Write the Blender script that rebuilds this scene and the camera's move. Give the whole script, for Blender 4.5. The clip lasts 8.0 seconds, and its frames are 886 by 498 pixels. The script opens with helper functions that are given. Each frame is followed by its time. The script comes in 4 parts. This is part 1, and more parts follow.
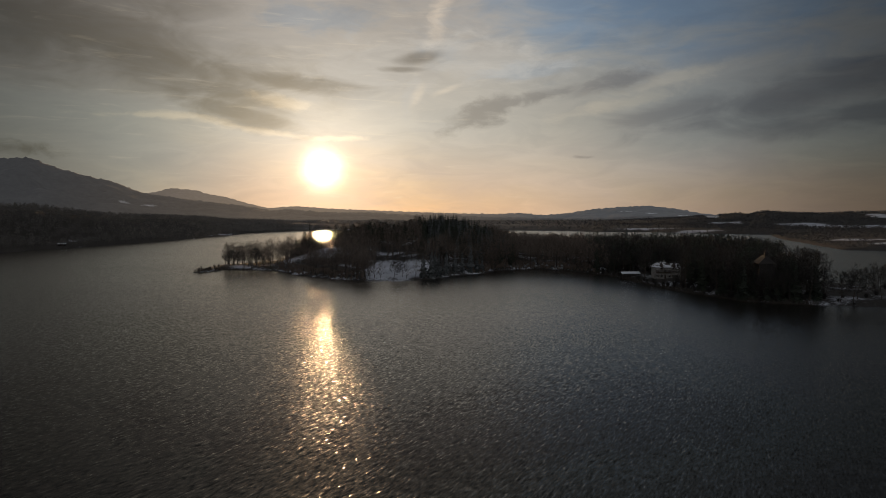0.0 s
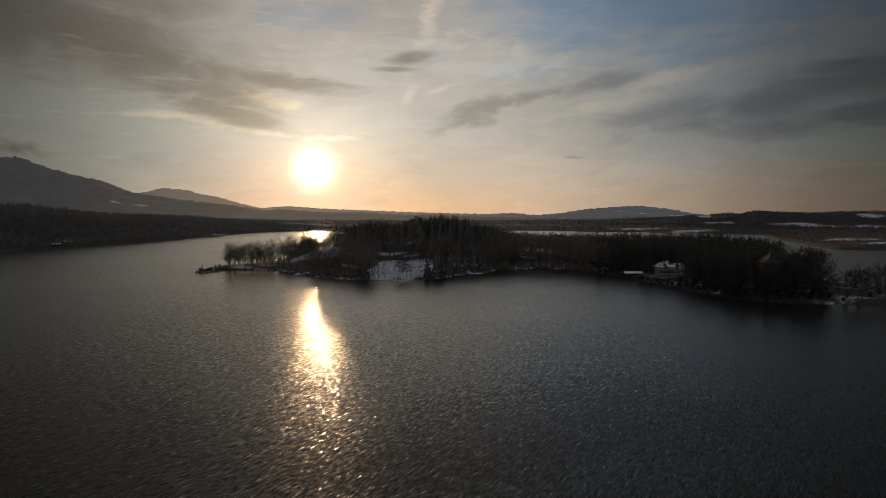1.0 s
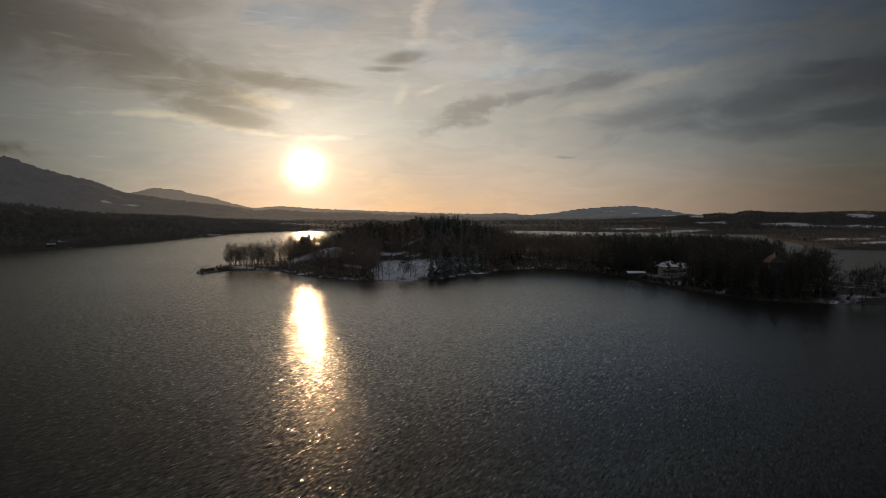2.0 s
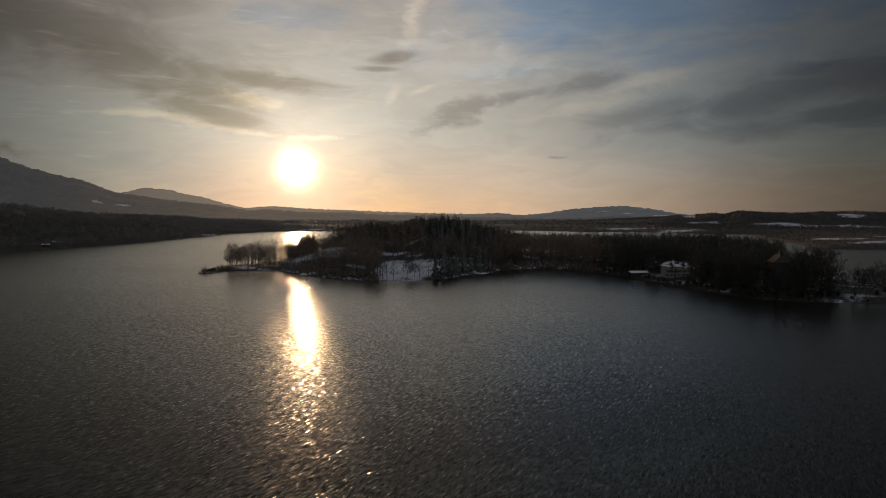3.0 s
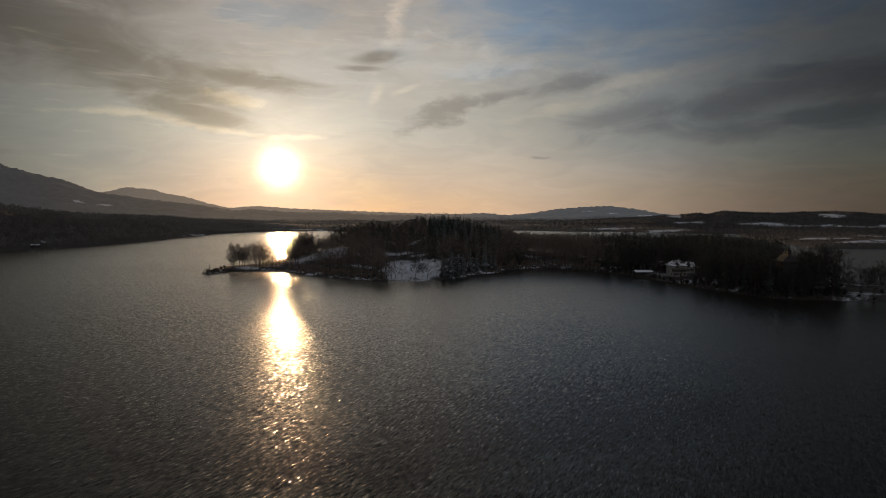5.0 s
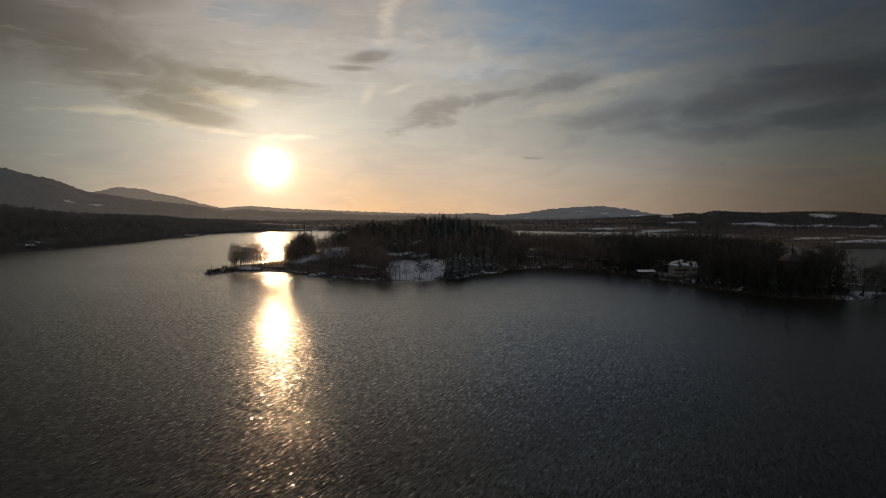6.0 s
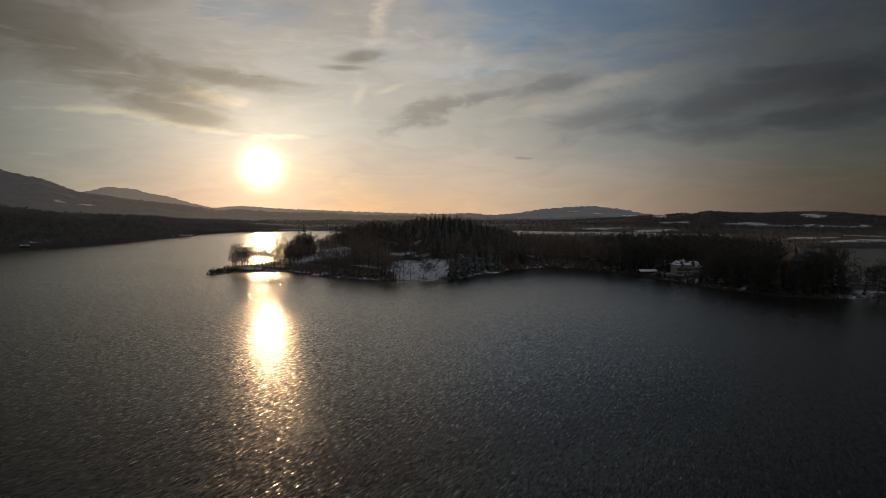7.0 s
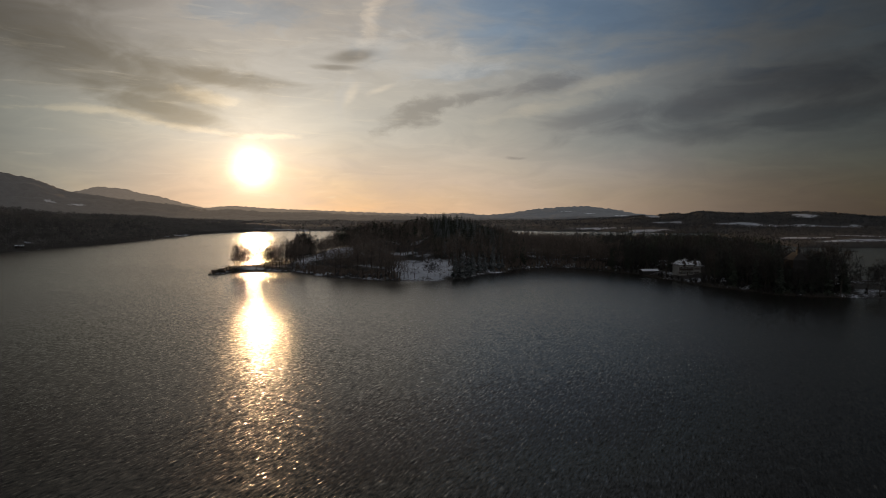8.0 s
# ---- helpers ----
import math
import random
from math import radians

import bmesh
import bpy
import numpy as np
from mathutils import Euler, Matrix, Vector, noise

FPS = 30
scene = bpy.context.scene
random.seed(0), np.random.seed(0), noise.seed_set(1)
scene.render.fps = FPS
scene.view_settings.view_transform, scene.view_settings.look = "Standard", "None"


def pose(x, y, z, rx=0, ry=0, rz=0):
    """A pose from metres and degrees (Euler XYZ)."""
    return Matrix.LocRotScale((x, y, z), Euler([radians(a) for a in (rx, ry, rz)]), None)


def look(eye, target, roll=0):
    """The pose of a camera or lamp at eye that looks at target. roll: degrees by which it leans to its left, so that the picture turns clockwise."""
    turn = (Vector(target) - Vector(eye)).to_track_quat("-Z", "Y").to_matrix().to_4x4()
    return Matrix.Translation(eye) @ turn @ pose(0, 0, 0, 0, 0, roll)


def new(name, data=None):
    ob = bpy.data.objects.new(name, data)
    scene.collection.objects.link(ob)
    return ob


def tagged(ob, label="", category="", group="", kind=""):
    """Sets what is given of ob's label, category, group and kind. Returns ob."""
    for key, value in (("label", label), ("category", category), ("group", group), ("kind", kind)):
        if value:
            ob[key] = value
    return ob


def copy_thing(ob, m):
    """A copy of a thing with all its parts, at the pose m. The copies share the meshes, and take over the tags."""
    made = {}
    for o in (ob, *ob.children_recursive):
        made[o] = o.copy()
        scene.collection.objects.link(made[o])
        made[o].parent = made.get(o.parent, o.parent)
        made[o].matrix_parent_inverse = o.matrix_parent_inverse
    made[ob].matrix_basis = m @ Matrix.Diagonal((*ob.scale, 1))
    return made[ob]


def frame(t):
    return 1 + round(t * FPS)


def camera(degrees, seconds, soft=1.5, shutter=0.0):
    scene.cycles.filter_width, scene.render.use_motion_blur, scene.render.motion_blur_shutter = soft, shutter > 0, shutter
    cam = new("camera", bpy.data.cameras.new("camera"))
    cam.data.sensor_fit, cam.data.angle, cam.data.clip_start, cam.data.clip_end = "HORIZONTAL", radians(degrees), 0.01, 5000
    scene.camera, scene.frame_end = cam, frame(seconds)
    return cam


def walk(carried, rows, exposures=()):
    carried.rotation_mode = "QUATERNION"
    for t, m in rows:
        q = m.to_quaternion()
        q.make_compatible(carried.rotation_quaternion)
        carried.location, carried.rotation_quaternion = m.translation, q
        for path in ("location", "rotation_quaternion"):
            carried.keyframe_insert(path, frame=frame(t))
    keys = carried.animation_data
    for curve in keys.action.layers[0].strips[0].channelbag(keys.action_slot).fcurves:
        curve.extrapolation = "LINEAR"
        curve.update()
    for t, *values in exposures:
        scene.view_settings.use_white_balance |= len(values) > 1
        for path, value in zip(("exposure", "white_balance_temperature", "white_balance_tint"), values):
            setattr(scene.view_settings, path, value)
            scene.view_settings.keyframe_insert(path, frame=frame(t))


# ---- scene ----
cam = camera(74.0, 8.0, soft=1.0)
EYE, TILT, SPEED, TURN_RATE = 42.0, -3.19, -8.1, -0.79
TIMES = (0.0, 1.0, 2.0, 3.0, 4.0, 5.0, 6.0, 7.0, 8.0)
walk(cam, [(t, pose(SPEED * t, -0.1 * t, EYE, 90 + TILT, 0, TURN_RATE * t)) for t in TIMES], [(0, 0.0), (8, 0.0)])

# ---------------------------------------------------------------- light
SUN_AZ, SUN_EL = -11.5, 4.5
sun_dir = Vector((math.sin(radians(SUN_AZ)) * math.cos(radians(SUN_EL)), math.cos(radians(SUN_AZ)) * math.cos(radians(SUN_EL)), math.sin(radians(SUN_EL))))
sun = new("sun", bpy.data.lights.new("sun", "SUN"))
sun.data.energy, sun.data.angle, sun.data.color = 1.4, radians(1.0), (1.0, 0.61, 0.31)
sun.matrix_world = look(sun_dir * 100, (0, 0, 0))


class Nodes:
    """Small wrapper to write node trees in few lines."""

    def __init__(self, tree):
        self.tree = tree
        tree.nodes.clear()

    def add(self, kind, inputs=()):
        node = self.tree.nodes.new(kind)
        return self.fill(node, inputs)

    def fill(self, node, inputs):
        for key, value in dict(inputs).items():
            if isinstance(value, bpy.types.NodeSocket):
                self.tree.links.new(value, node.inputs[key])
            else:
                node.inputs[key].default_value = value
        return node

    def math(self, op, a, b=0.0, c=0.0):
        node = self.tree.nodes.new("ShaderNodeMath")
        node.operation = op
        return self.fill(node, {0: a, 1: b, 2: c}).outputs[0]

    def vec(self, op, a, b=(0, 0, 0)):
        node = self.tree.nodes.new("ShaderNodeVectorMath")
        node.operation = op
        return self.fill(node, {0: a, 1: b})

    def mix(self, f, a, b, blend="MIX"):
        node = self.tree.nodes.new("ShaderNodeMix")
        node.data_type, node.blend_type = "RGBA", blend
        return self.fill(node, {0: f, 6: a, 7: b}).outputs[2]

    def ramp(self, x, lo, hi, a=0.0, b=1.0, smooth=True):
        node = self.tree.nodes.new("ShaderNodeMapRange")
        node.interpolation_type = "SMOOTHSTEP" if smooth else "LINEAR"
        return self.fill(node, {0: x, 1: lo, 2: hi, 3: a, 4: b}).outputs[0]

    def placed(self, vector, location=(0, 0, 0), turn=0.0, scale=(1, 1, 1)):
        """The vector as seen in a frame of that place, turn (degrees) and size."""
        node = self.tree.nodes.new("ShaderNodeMapping")
        node.vector_type = "TEXTURE"
        return self.fill(node, {"Vector": vector, "Location": location, "Rotation": (0, 0, radians(turn)), "Scale": scale}).outputs[0]

    def attribute(self, name):
        node = self.tree.nodes.new("ShaderNodeAttribute")
        node.attribute_name = name
        return node.outputs["Fac"]

    def noise(self, vector, scale, detail=4.0, rough=0.55, distortion=0.0):
        ins = {"Scale": scale, "Detail": detail, "Roughness": rough, "Distortion": distortion}
        if vector is not None:
            ins["Vector"] = vector
        return self.add("ShaderNodeTexNoise", ins).outputs[0]


def make_world():
    world = bpy.data.worlds.new("evening_sky")
    scene.world = world
    world.use_nodes = True
    n = Nodes(world.node_tree)
    d = n.add("ShaderNodeTexCoord").outputs["Generated"]
    sep = n.add("ShaderNodeSeparateXYZ", {0: d})
    dx, dy, dz = sep.outputs
    az = n.math("DEGREES", n.math("ARCTAN2", dx, dy))
    el = n.math("DEGREES", n.math("ARCSINE", dz))
    cosang = n.vec("DOT_PRODUCT", d, tuple(sun_dir)).outputs["Value"]
    s = n.math("DEGREES", n.math("ARCCOSINE", n.math("MINIMUM", cosang, 0.999999)))

    sky_node = n.add("ShaderNodeTexSky")
    sky_node.sky_type, sky_node.sun_disc = "NISHITA", False
    sky_node.sun_elevation, sky_node.sun_rotation = radians(SUN_EL), radians(SUN_AZ)
    sky_node.air_density, sky_node.dust_density, sky_node.ozone_density, sky_node.altitude = 1.0, 1.2, 2.0, 600.0
    sky = sky_node.outputs[0]
    base = n.vec("SCALE", sky)
    base.inputs["Scale"].default_value = SKY_GAIN
    base = base.outputs[0]

    # warped sky coordinates in degrees, drawn out sideways like wind-blown cirrus
    ae = n.add("ShaderNodeCombineXYZ", {0: az, 1: el}).outputs[0]
    stretched = n.vec("MULTIPLY", ae, (0.13, 0.34, 1.0)).outputs[0]
    wob = n.add("ShaderNodeTexNoise", {"Vector": stretched, "Scale": 1.0, "Detail": 5.0, "Roughness": 0.6}).outputs["Color"]
    wob = n.vec("MULTIPLY", n.vec("SUBTRACT", wob, (0.5, 0.5, 0.5)).outputs[0], (4.0, 1.5, 0)).outputs[0]
    p = n.vec("ADD", ae, wob).outputs[0]
    fine = n.noise(n.vec("MULTIPLY", p, (0.15, 0.6, 1.0)).outputs[0], 1.0, 6.0, 0.6, 1.2)
    broad = n.noise(n.vec("MULTIPLY", ae, (0.045, 0.16, 1.0)).outputs[0], 1.0, 5.0, 0.55, 0.4)

    ragged = n.noise(n.vec("MULTIPLY", p, (0.30, 0.72, 1.0)).outputs[0], 1.0, 7.0, 0.64, 0.5)
    ragged = n.math("MULTIPLY", n.math("SUBTRACT", ragged, 0.5), 2.6)

    smoother = n.noise(n.vec("MULTIPLY", ae, (0.14, 0.38, 1.0)).outputs[0], 1.0, 6.0, 0.56, 0.6)
    smoother = n.math("MULTIPLY", n.math("SUBTRACT", smoother, 0.5), 2.4)
    soft_p = n.vec("ADD", ae, n.vec("MULTIPLY", wob, (0.5, 0.5, 0)).outputs[0]).outputs[0]

    def cloud(a, e, ha, he, turn=0.0, edge=0.35, soft=False):
        m = n.placed(soft_p if soft else p, (a, e, 0), turn, (ha, he, 1))
        flat = n.vec("MULTIPLY", m, (1, 1, 0)).outputs[0]
        return n.ramp(n.math("ADD", n.vec("LENGTH", flat).outputs["Value"], smoother if soft else ragged), 1.3, edge - 0.15)

    def crisp(a, e, ha, he, turn, edge):
        m = n.placed(n.vec("ADD", ae, n.vec("MULTIPLY", wob, (0.12, 0.22, 0)).outputs[0]).outputs[0], (a, e, 0), turn, (ha, he, 1))
        flat = n.vec("MULTIPLY", m, (1, 1, 0)).outputs[0]
        return n.ramp(n.math("ADD", n.vec("LENGTH", flat).outputs["Value"], n.math("MULTIPLY", ragged, 0.35)), 1.05, edge)

    def union(masks):
        out = masks[0]
        for m in masks[1:]:
            out = n.math("MAXIMUM", out, m)
        return out

    # brightness falls off away from the sun and comes back, blue, in the east
    near = n.math("EXPONENT", n.math("MULTIPLY", s, -1 / 25.0))
    level = n.math("MULTIPLY_ADD", near, n.math("MULTIPLY", n.ramp(s, 22.0, 50.0, 0.88, 0.70), n.ramp(el, 18.0, 60.0, 1.0, 0.42)), n.ramp(s, 60.0, 110.0, 0.0, EAST))
    sides = n.math("MULTIPLY", n.ramp(az, -42.0, -10.0, 0.36, 0.97), n.ramp(az, 22.0, 46.0, 1.08, 0.58))
    level = n.math("MULTIPLY", level, n.mix(n.ramp(s, 60.0, 100.0), sides, (1, 1, 1, 1)))
    level = n.math("MULTIPLY", level, n.math("MULTIPLY_ADD", n.math("MULTIPLY", n.ramp(el, 9.0, 1.0), n.ramp(az, -6.0, 12.0)), 0.46, 1.0))
    level = n.math("MULTIPLY", level, n.math("MULTIPLY_ADD", n.math("MULTIPLY", n.ramp(az, -2.0, 10.0), n.ramp(az, 36.0, 18.0)), 0.17, 1.0))
    level = n.math("MULTIPLY", level, n.math("MULTIPLY_ADD", n.math("MULTIPLY", n.ramp(el, 8.0, 13.0), n.ramp(az, 4.0, -8.0)), -0.13, 1.0))
    low_tone = n.mix(n.ramp(az, 4.0, 18.0), (1.0, 0.72, 0.53, 1), (1.0, 0.77, 0.61, 1))
    upper = n.mix(n.ramp(az, 0.0, 26.0), (0.98, 0.88, 0.77, 1), (0.68, 0.83, 0.96, 1))
    high = n.mix(n.ramp(el, 9.0, 20.0), (1.0, 0.93, 0.80, 1), upper)
    tone = n.mix(n.ramp(el, 0.5, 9.0), low_tone, high)
    tone = n.mix(n.math("MULTIPLY", n.ramp(az, -16.0, -30.0), n.ramp(el, 12.0, 8.0, 0.0, 0.8)), tone, (0.90, 0.93, 0.84, 1))
    tone = n.mix(n.math("MULTIPLY", n.ramp(az, 10.0, 26.0), n.ramp(el, 2.0, 8.0, 0.0, 0.8)), tone, (0.90, 0.92, 0.92, 1))
    tone = n.mix(n.ramp(s, 50.0, 100.0), tone, (0.93, 0.95, 1.0, 1))
    veil_colour = n.vec("SCALE", tone)
    n.tree.links.new(level, veil_colour.inputs["Scale"])
    veil_amount = n.ramp(broad, 0.30, 0.62, 0.72, 0.92)
    col = n.mix(veil_amount, base, veil_colour.outputs[0])
    col = n.mix(1.0, col, n.mix(n.ramp(fine, 0.25, 0.75), (0.93, 0.935, 0.945, 1), (1.05, 1.045, 1.035, 1)), "MULTIPLY")
    # blue gaps high up
    gap = union([cloud(21, 18.8, 24, 5.2, -3, 0.2, True), n.math("MULTIPLY", cloud(27, 14.2, 9, 1.2, 6, 0.2, True), 0.7), n.math("MULTIPLY", cloud(8, 13.6, 5, 0.8, 3), 0.6), n.math("MULTIPLY", cloud(-12, 18.0, 6, 1.6), 0.5)])
    col = n.mix(n.math("MULTIPLY", gap, 0.95), col, n.mix(1.0, col, (0.62, 0.81, 1.07, 1), "MULTIPLY"))
    # the contrail and the pale fan above the sun
    contrail = n.math("MULTIPLY", union([cloud(-0.4, 18.2, 4.4, 0.95, 66, 0.0), n.math("MULTIPLY", crisp(-2.5, 11.5, 1.5, 0.7, 60, 0.1), 0.6), n.math("MULTIPLY", crisp(0.4, 11.9, 1.8, 0.4, 20, 0.1), 0.5)]), n.ramp(fine, 0.25, 0.6, 0.55, 1.0))
    col = n.mix(contrail, col, n.mix(1.0, col, (1.45, 1.36, 1.25, 1), "MULTIPLY"))
    pale = union([n.math("MULTIPLY", cloud(-3.0, 12.0, 2.4, 0.7, 70), 0.8), n.math("MULTIPLY", cloud(3.5, 14.6, 9, 2.2, -8), 0.75), n.math("MULTIPLY", cloud(-7, 13.5, 7, 3.0, 8), 0.6)])
    col = n.mix(n.math("MULTIPLY", pale, n.ramp(fine, 0.3, 0.7, 0.35, 0.8)), col, (0.56, 0.53, 0.48, 1))
    # dark cloud banks
    dark = union([
        cloud(-24.5, 12.9, 12.5, 2.3, -4, 0.2, True), cloud(-20.5, 11.2, 8.5, 1.7, -10, 0.2, True), n.math("MULTIPLY", cloud(-33, 15.5, 17, 4.8, -6, 0.2, True), 0.9), cloud(-18.5, 9.3, 6.8, 1.25, -12, 0.3, True), cloud(-14.5, 12.3, 7, 0.95, -4, 0.3, True), n.math("MULTIPLY", cloud(-38, 19.5, 14, 3.0, -4, 0.2, True), 0.9),
        crisp(-2.3, 14.8, 3.0, 0.78, 9, 0.30), n.math("MULTIPLY", crisp(-4.0, 13.75, 2.7, 0.40, 0, 0.3), 0.9),
        n.math("MULTIPLY", cloud(3.4, 9.7, 3.4, 1.25, 20), 0.85), n.math("MULTIPLY", cloud(9.0, 11.2, 5.5, 0.6, 11, 0.3), 0.8), n.math("MULTIPLY", cloud(16.4, 12.4, 4.2, 0.95, 12, 0.2), 0.85),
        cloud(33, 10.3, 15, 2.0, 9, 0.25, True), n.math("MULTIPLY", cloud(36, 8.0, 12, 1.1, 4, 0.3, True), 0.9), n.math("MULTIPLY", cloud(21.6, 9.4, 7, 1.0, 12, 0.2, True), 0.7),
        n.math("MULTIPLY", cloud(-35.4, 5.3, 2.4, 0.7, -8), 0.9), n.math("MULTIPLY", cloud(13.2, 5.7, 1.2, 0.16, 2), 0.7)])
    dark = n.math("MULTIPLY", dark, n.ramp(fine, 0.22, 0.62, 0.74, 1.0))
    col = n.mix(dark, col, n.mix(1.0, col, n.mix(n.ramp(az, -15.0, 20.0), (0.56, 0.535, 0.485, 1), (0.59, 0.59, 0.63, 1)), "MULTIPLY"))
    cream = union([cloud(-15.0, 10.6, 3.2, 0.6, -6), cloud(-17.5, 8.0, 4.5, 0.35, -9), cloud(-9.5, 7.4, 2.6, 0.28, 2), cloud(-25, 8.6, 6, 0.35, 0), n.math("MULTIPLY", cloud(21, 12.2, 6, 0.8, 10), 0.7), n.math("MULTIPLY", cloud(17, 10.6, 6, 0.8, 12), 0.6)])
    col = n.mix(n.math("MULTIPLY", cream, 0.55), col, n.mix(1.0, col, (1.65, 1.5, 1.28, 1), "MULTIPLY"))
    # streaks catching the low sun
    streak = n.math("MULTIPLY", n.ramp(n.noise(n.vec("MULTIPLY", ae, (0.16, 1.7, 1.0)).outputs[0], 1.0, 5.0, 0.6, 0.8), 0.56, 0.74), n.math("EXPONENT", n.math("MULTIPLY", s, -1 / 9.0)))
    col = n.mix(n.math("MULTIPLY", streak, 0.45), col, (1.0, 0.84, 0.60, 1))
    # the sun behind thin haze
    core = n.math("EXPONENT", n.math("MULTIPLY", n.math("POWER", n.math("DIVIDE", n.math("MULTIPLY", s, n.math("MULTIPLY_ADD", ragged, 0.16, 1.0)), 1.4), 2.0), -1.0))
    halo = n.math("EXPONENT", n.math("MULTIPLY", s, -1 / 3.2))
    glow = n.vec("SCALE", (1.0, 0.90, 0.66))
    n.tree.links.new(n.math("MULTIPLY", core, 2.2), glow.inputs["Scale"])
    glow2 = n.vec("SCALE", (1.0, 0.66, 0.34))
    n.tree.links.new(n.math("MULTIPLY", halo, 0.45), glow2.inputs["Scale"])
    col = n.vec("ADD", n.vec("ADD", col, glow.outputs[0]).outputs[0], glow2.outputs[0]).outputs[0]
    bg = n.add("ShaderNodeBackground", {"Color": col, "Strength": 1.0})
    out = n.add("ShaderNodeOutputWorld")
    n.tree.links.new(bg.outputs[0], out.inputs[0])


SKY_GAIN, EAST = 0.05, 0.34
make_world()


# ---------------------------------------------------------------- materials
def material(name, build):
    m = bpy.data.materials.new(name)
    m.use_nodes = True
    n = Nodes(m.node_tree)
    shader = build(n)
    out = n.add("ShaderNodeOutputMaterial")
    n.tree.links.new(shader, out.inputs[0])
    return m


def principled(n, colour, rough=0.8, bump=None, strength=0.3, distance=0.05, **more):
    ins = {"Base Color": colour, "Roughness": rough}
    ins.update({k.replace("_", " "): v for k, v in more.items()})
    if bump is not None:
        ins["Normal"] = n.add("ShaderNodeBump", {"Height": bump, "Strength": strength, "Distance": distance}).outputs[0]
    return n.add("ShaderNodeBsdfPrincipled", ins).outputs[0]


def mottled(name, dark, light, scale=1.0, rough=0.85, per_object=0.0, per_island=0.0, bump=0.4, distance=0.05):
    """A two-scale material between two colours, varied from piece to piece."""
    def build(n):
        pos = n.add("ShaderNodeTexCoord").outputs["Object"]
        f = n.math("MULTIPLY_ADD", n.noise(pos, scale * 6, 5), 0.5, n.math("MULTIPLY", n.noise(pos, scale, 3), 0.5))
        f = n.ramp(f, 0.3, 0.7)
        if per_object:
            r = n.add("ShaderNodeObjectInfo").outputs["Random"]
            f = n.math("ADD", f, n.math("MULTIPLY", n.math("SUBTRACT", r, 0.5), per_object))
        if per_island:
            r = n.add("ShaderNodeNewGeometry").outputs["Random Per Island"]
            f = n.math("ADD", f, n.math("MULTIPLY", n.math("SUBTRACT", r, 0.5), per_island))
        f = n.add("ShaderNodeClamp", {0: f}).outputs[0]
        return principled(n, n.mix(f, (*dark, 1), (*light, 1)), rough, n.noise(pos, scale * 14, 3), bump, distance)
    return material(name, build)


def build_water(n):
    pos = n.add("ShaderNodeNewGeometry").outputs["Position"]
    # wind ripples with slanting crests: the slope across the crests is steeper than along them
    turned = n.placed(pos, turn=58, scale=(4.2, 1.0, 1.0))
    lanes = n.noise(n.add("ShaderNodeMapping", {"Vector": pos, "Rotation": (0, 0, radians(6)), "Scale": (0.22, 1.0, 1.0)}).outputs[0], 0.012, 5, 0.62)
    calm = n.ramp(lanes, 0.36, 0.66)
    swell = n.add("ShaderNodeTexNoise", {"Vector": turned, "Scale": 1.5, "Detail": 1.5, "Roughness": 0.6, "Distortion": 0.3}).outputs["Color"]
    crest = n.add("ShaderNodeTexNoise", {"Vector": turned, "Scale": 2.9, "Detail": 1.4, "Roughness": 0.6, "Distortion": 0.4}).outputs["Color"]
    half = (0.5, 0.5, 0.5)
    slope = n.vec("ADD", n.vec("MULTIPLY", n.vec("SUBTRACT", swell, half).outputs[0], (0.35, 0.35, 0.35)).outputs[0], n.vec("SUBTRACT", crest, half).outputs[0]).outputs[0]
    sep = n.add("ShaderNodeSeparateXYZ", {0: slope})
    # most of the surface is nearly flat, with few steep crests
    steep = n.math("MULTIPLY_ADD", n.vec("DOT_PRODUCT", slope, slope).outputs["Value"], 5.2, 0.36)
    force = n.math("MULTIPLY", n.ramp(calm, 0.0, 1.0, 0.94 * WAVE, 1.06 * WAVE), steep)
    across, along = n.math("MULTIPLY", sep.outputs[0], force), n.math("MULTIPLY", n.math("MULTIPLY", sep.outputs[1], force), 0.7)
    c, q = math.cos(radians(-32)), math.sin(radians(-32))
    nx = n.math("ADD", n.math("MULTIPLY", across, c), n.math("MULTIPLY", along, -q))
    # low over the water only the near faces of the ripples show
    ny = n.math("SUBTRACT", n.math("ADD", n.math("MULTIPLY", across, q), n.math("MULTIPLY", along, c)), LEAN)
    normal = n.vec("NORMALIZE", n.add("ShaderNodeCombineXYZ", {0: nx, 1: ny, 2: 1.0}).outputs[0]).outputs[0]
    rough = n.ramp(calm, 0.0, 1.0, RIPPLE * 0.97, RIPPLE * 1.03)
    return n.add("ShaderNodeBsdfPrincipled", {"Base Color": (0.015, 0.0135, 0.0115, 1), "Roughness": rough, "IOR": 1.41, "Normal": normal}).outputs[0]


# slope of the ripples, their lean to the eye, and the gloss left by those too fine to see
WAVE, LEAN, RIPPLE = 0.92, 0.036, 0.19
WATER = material("lake_water", build_water)


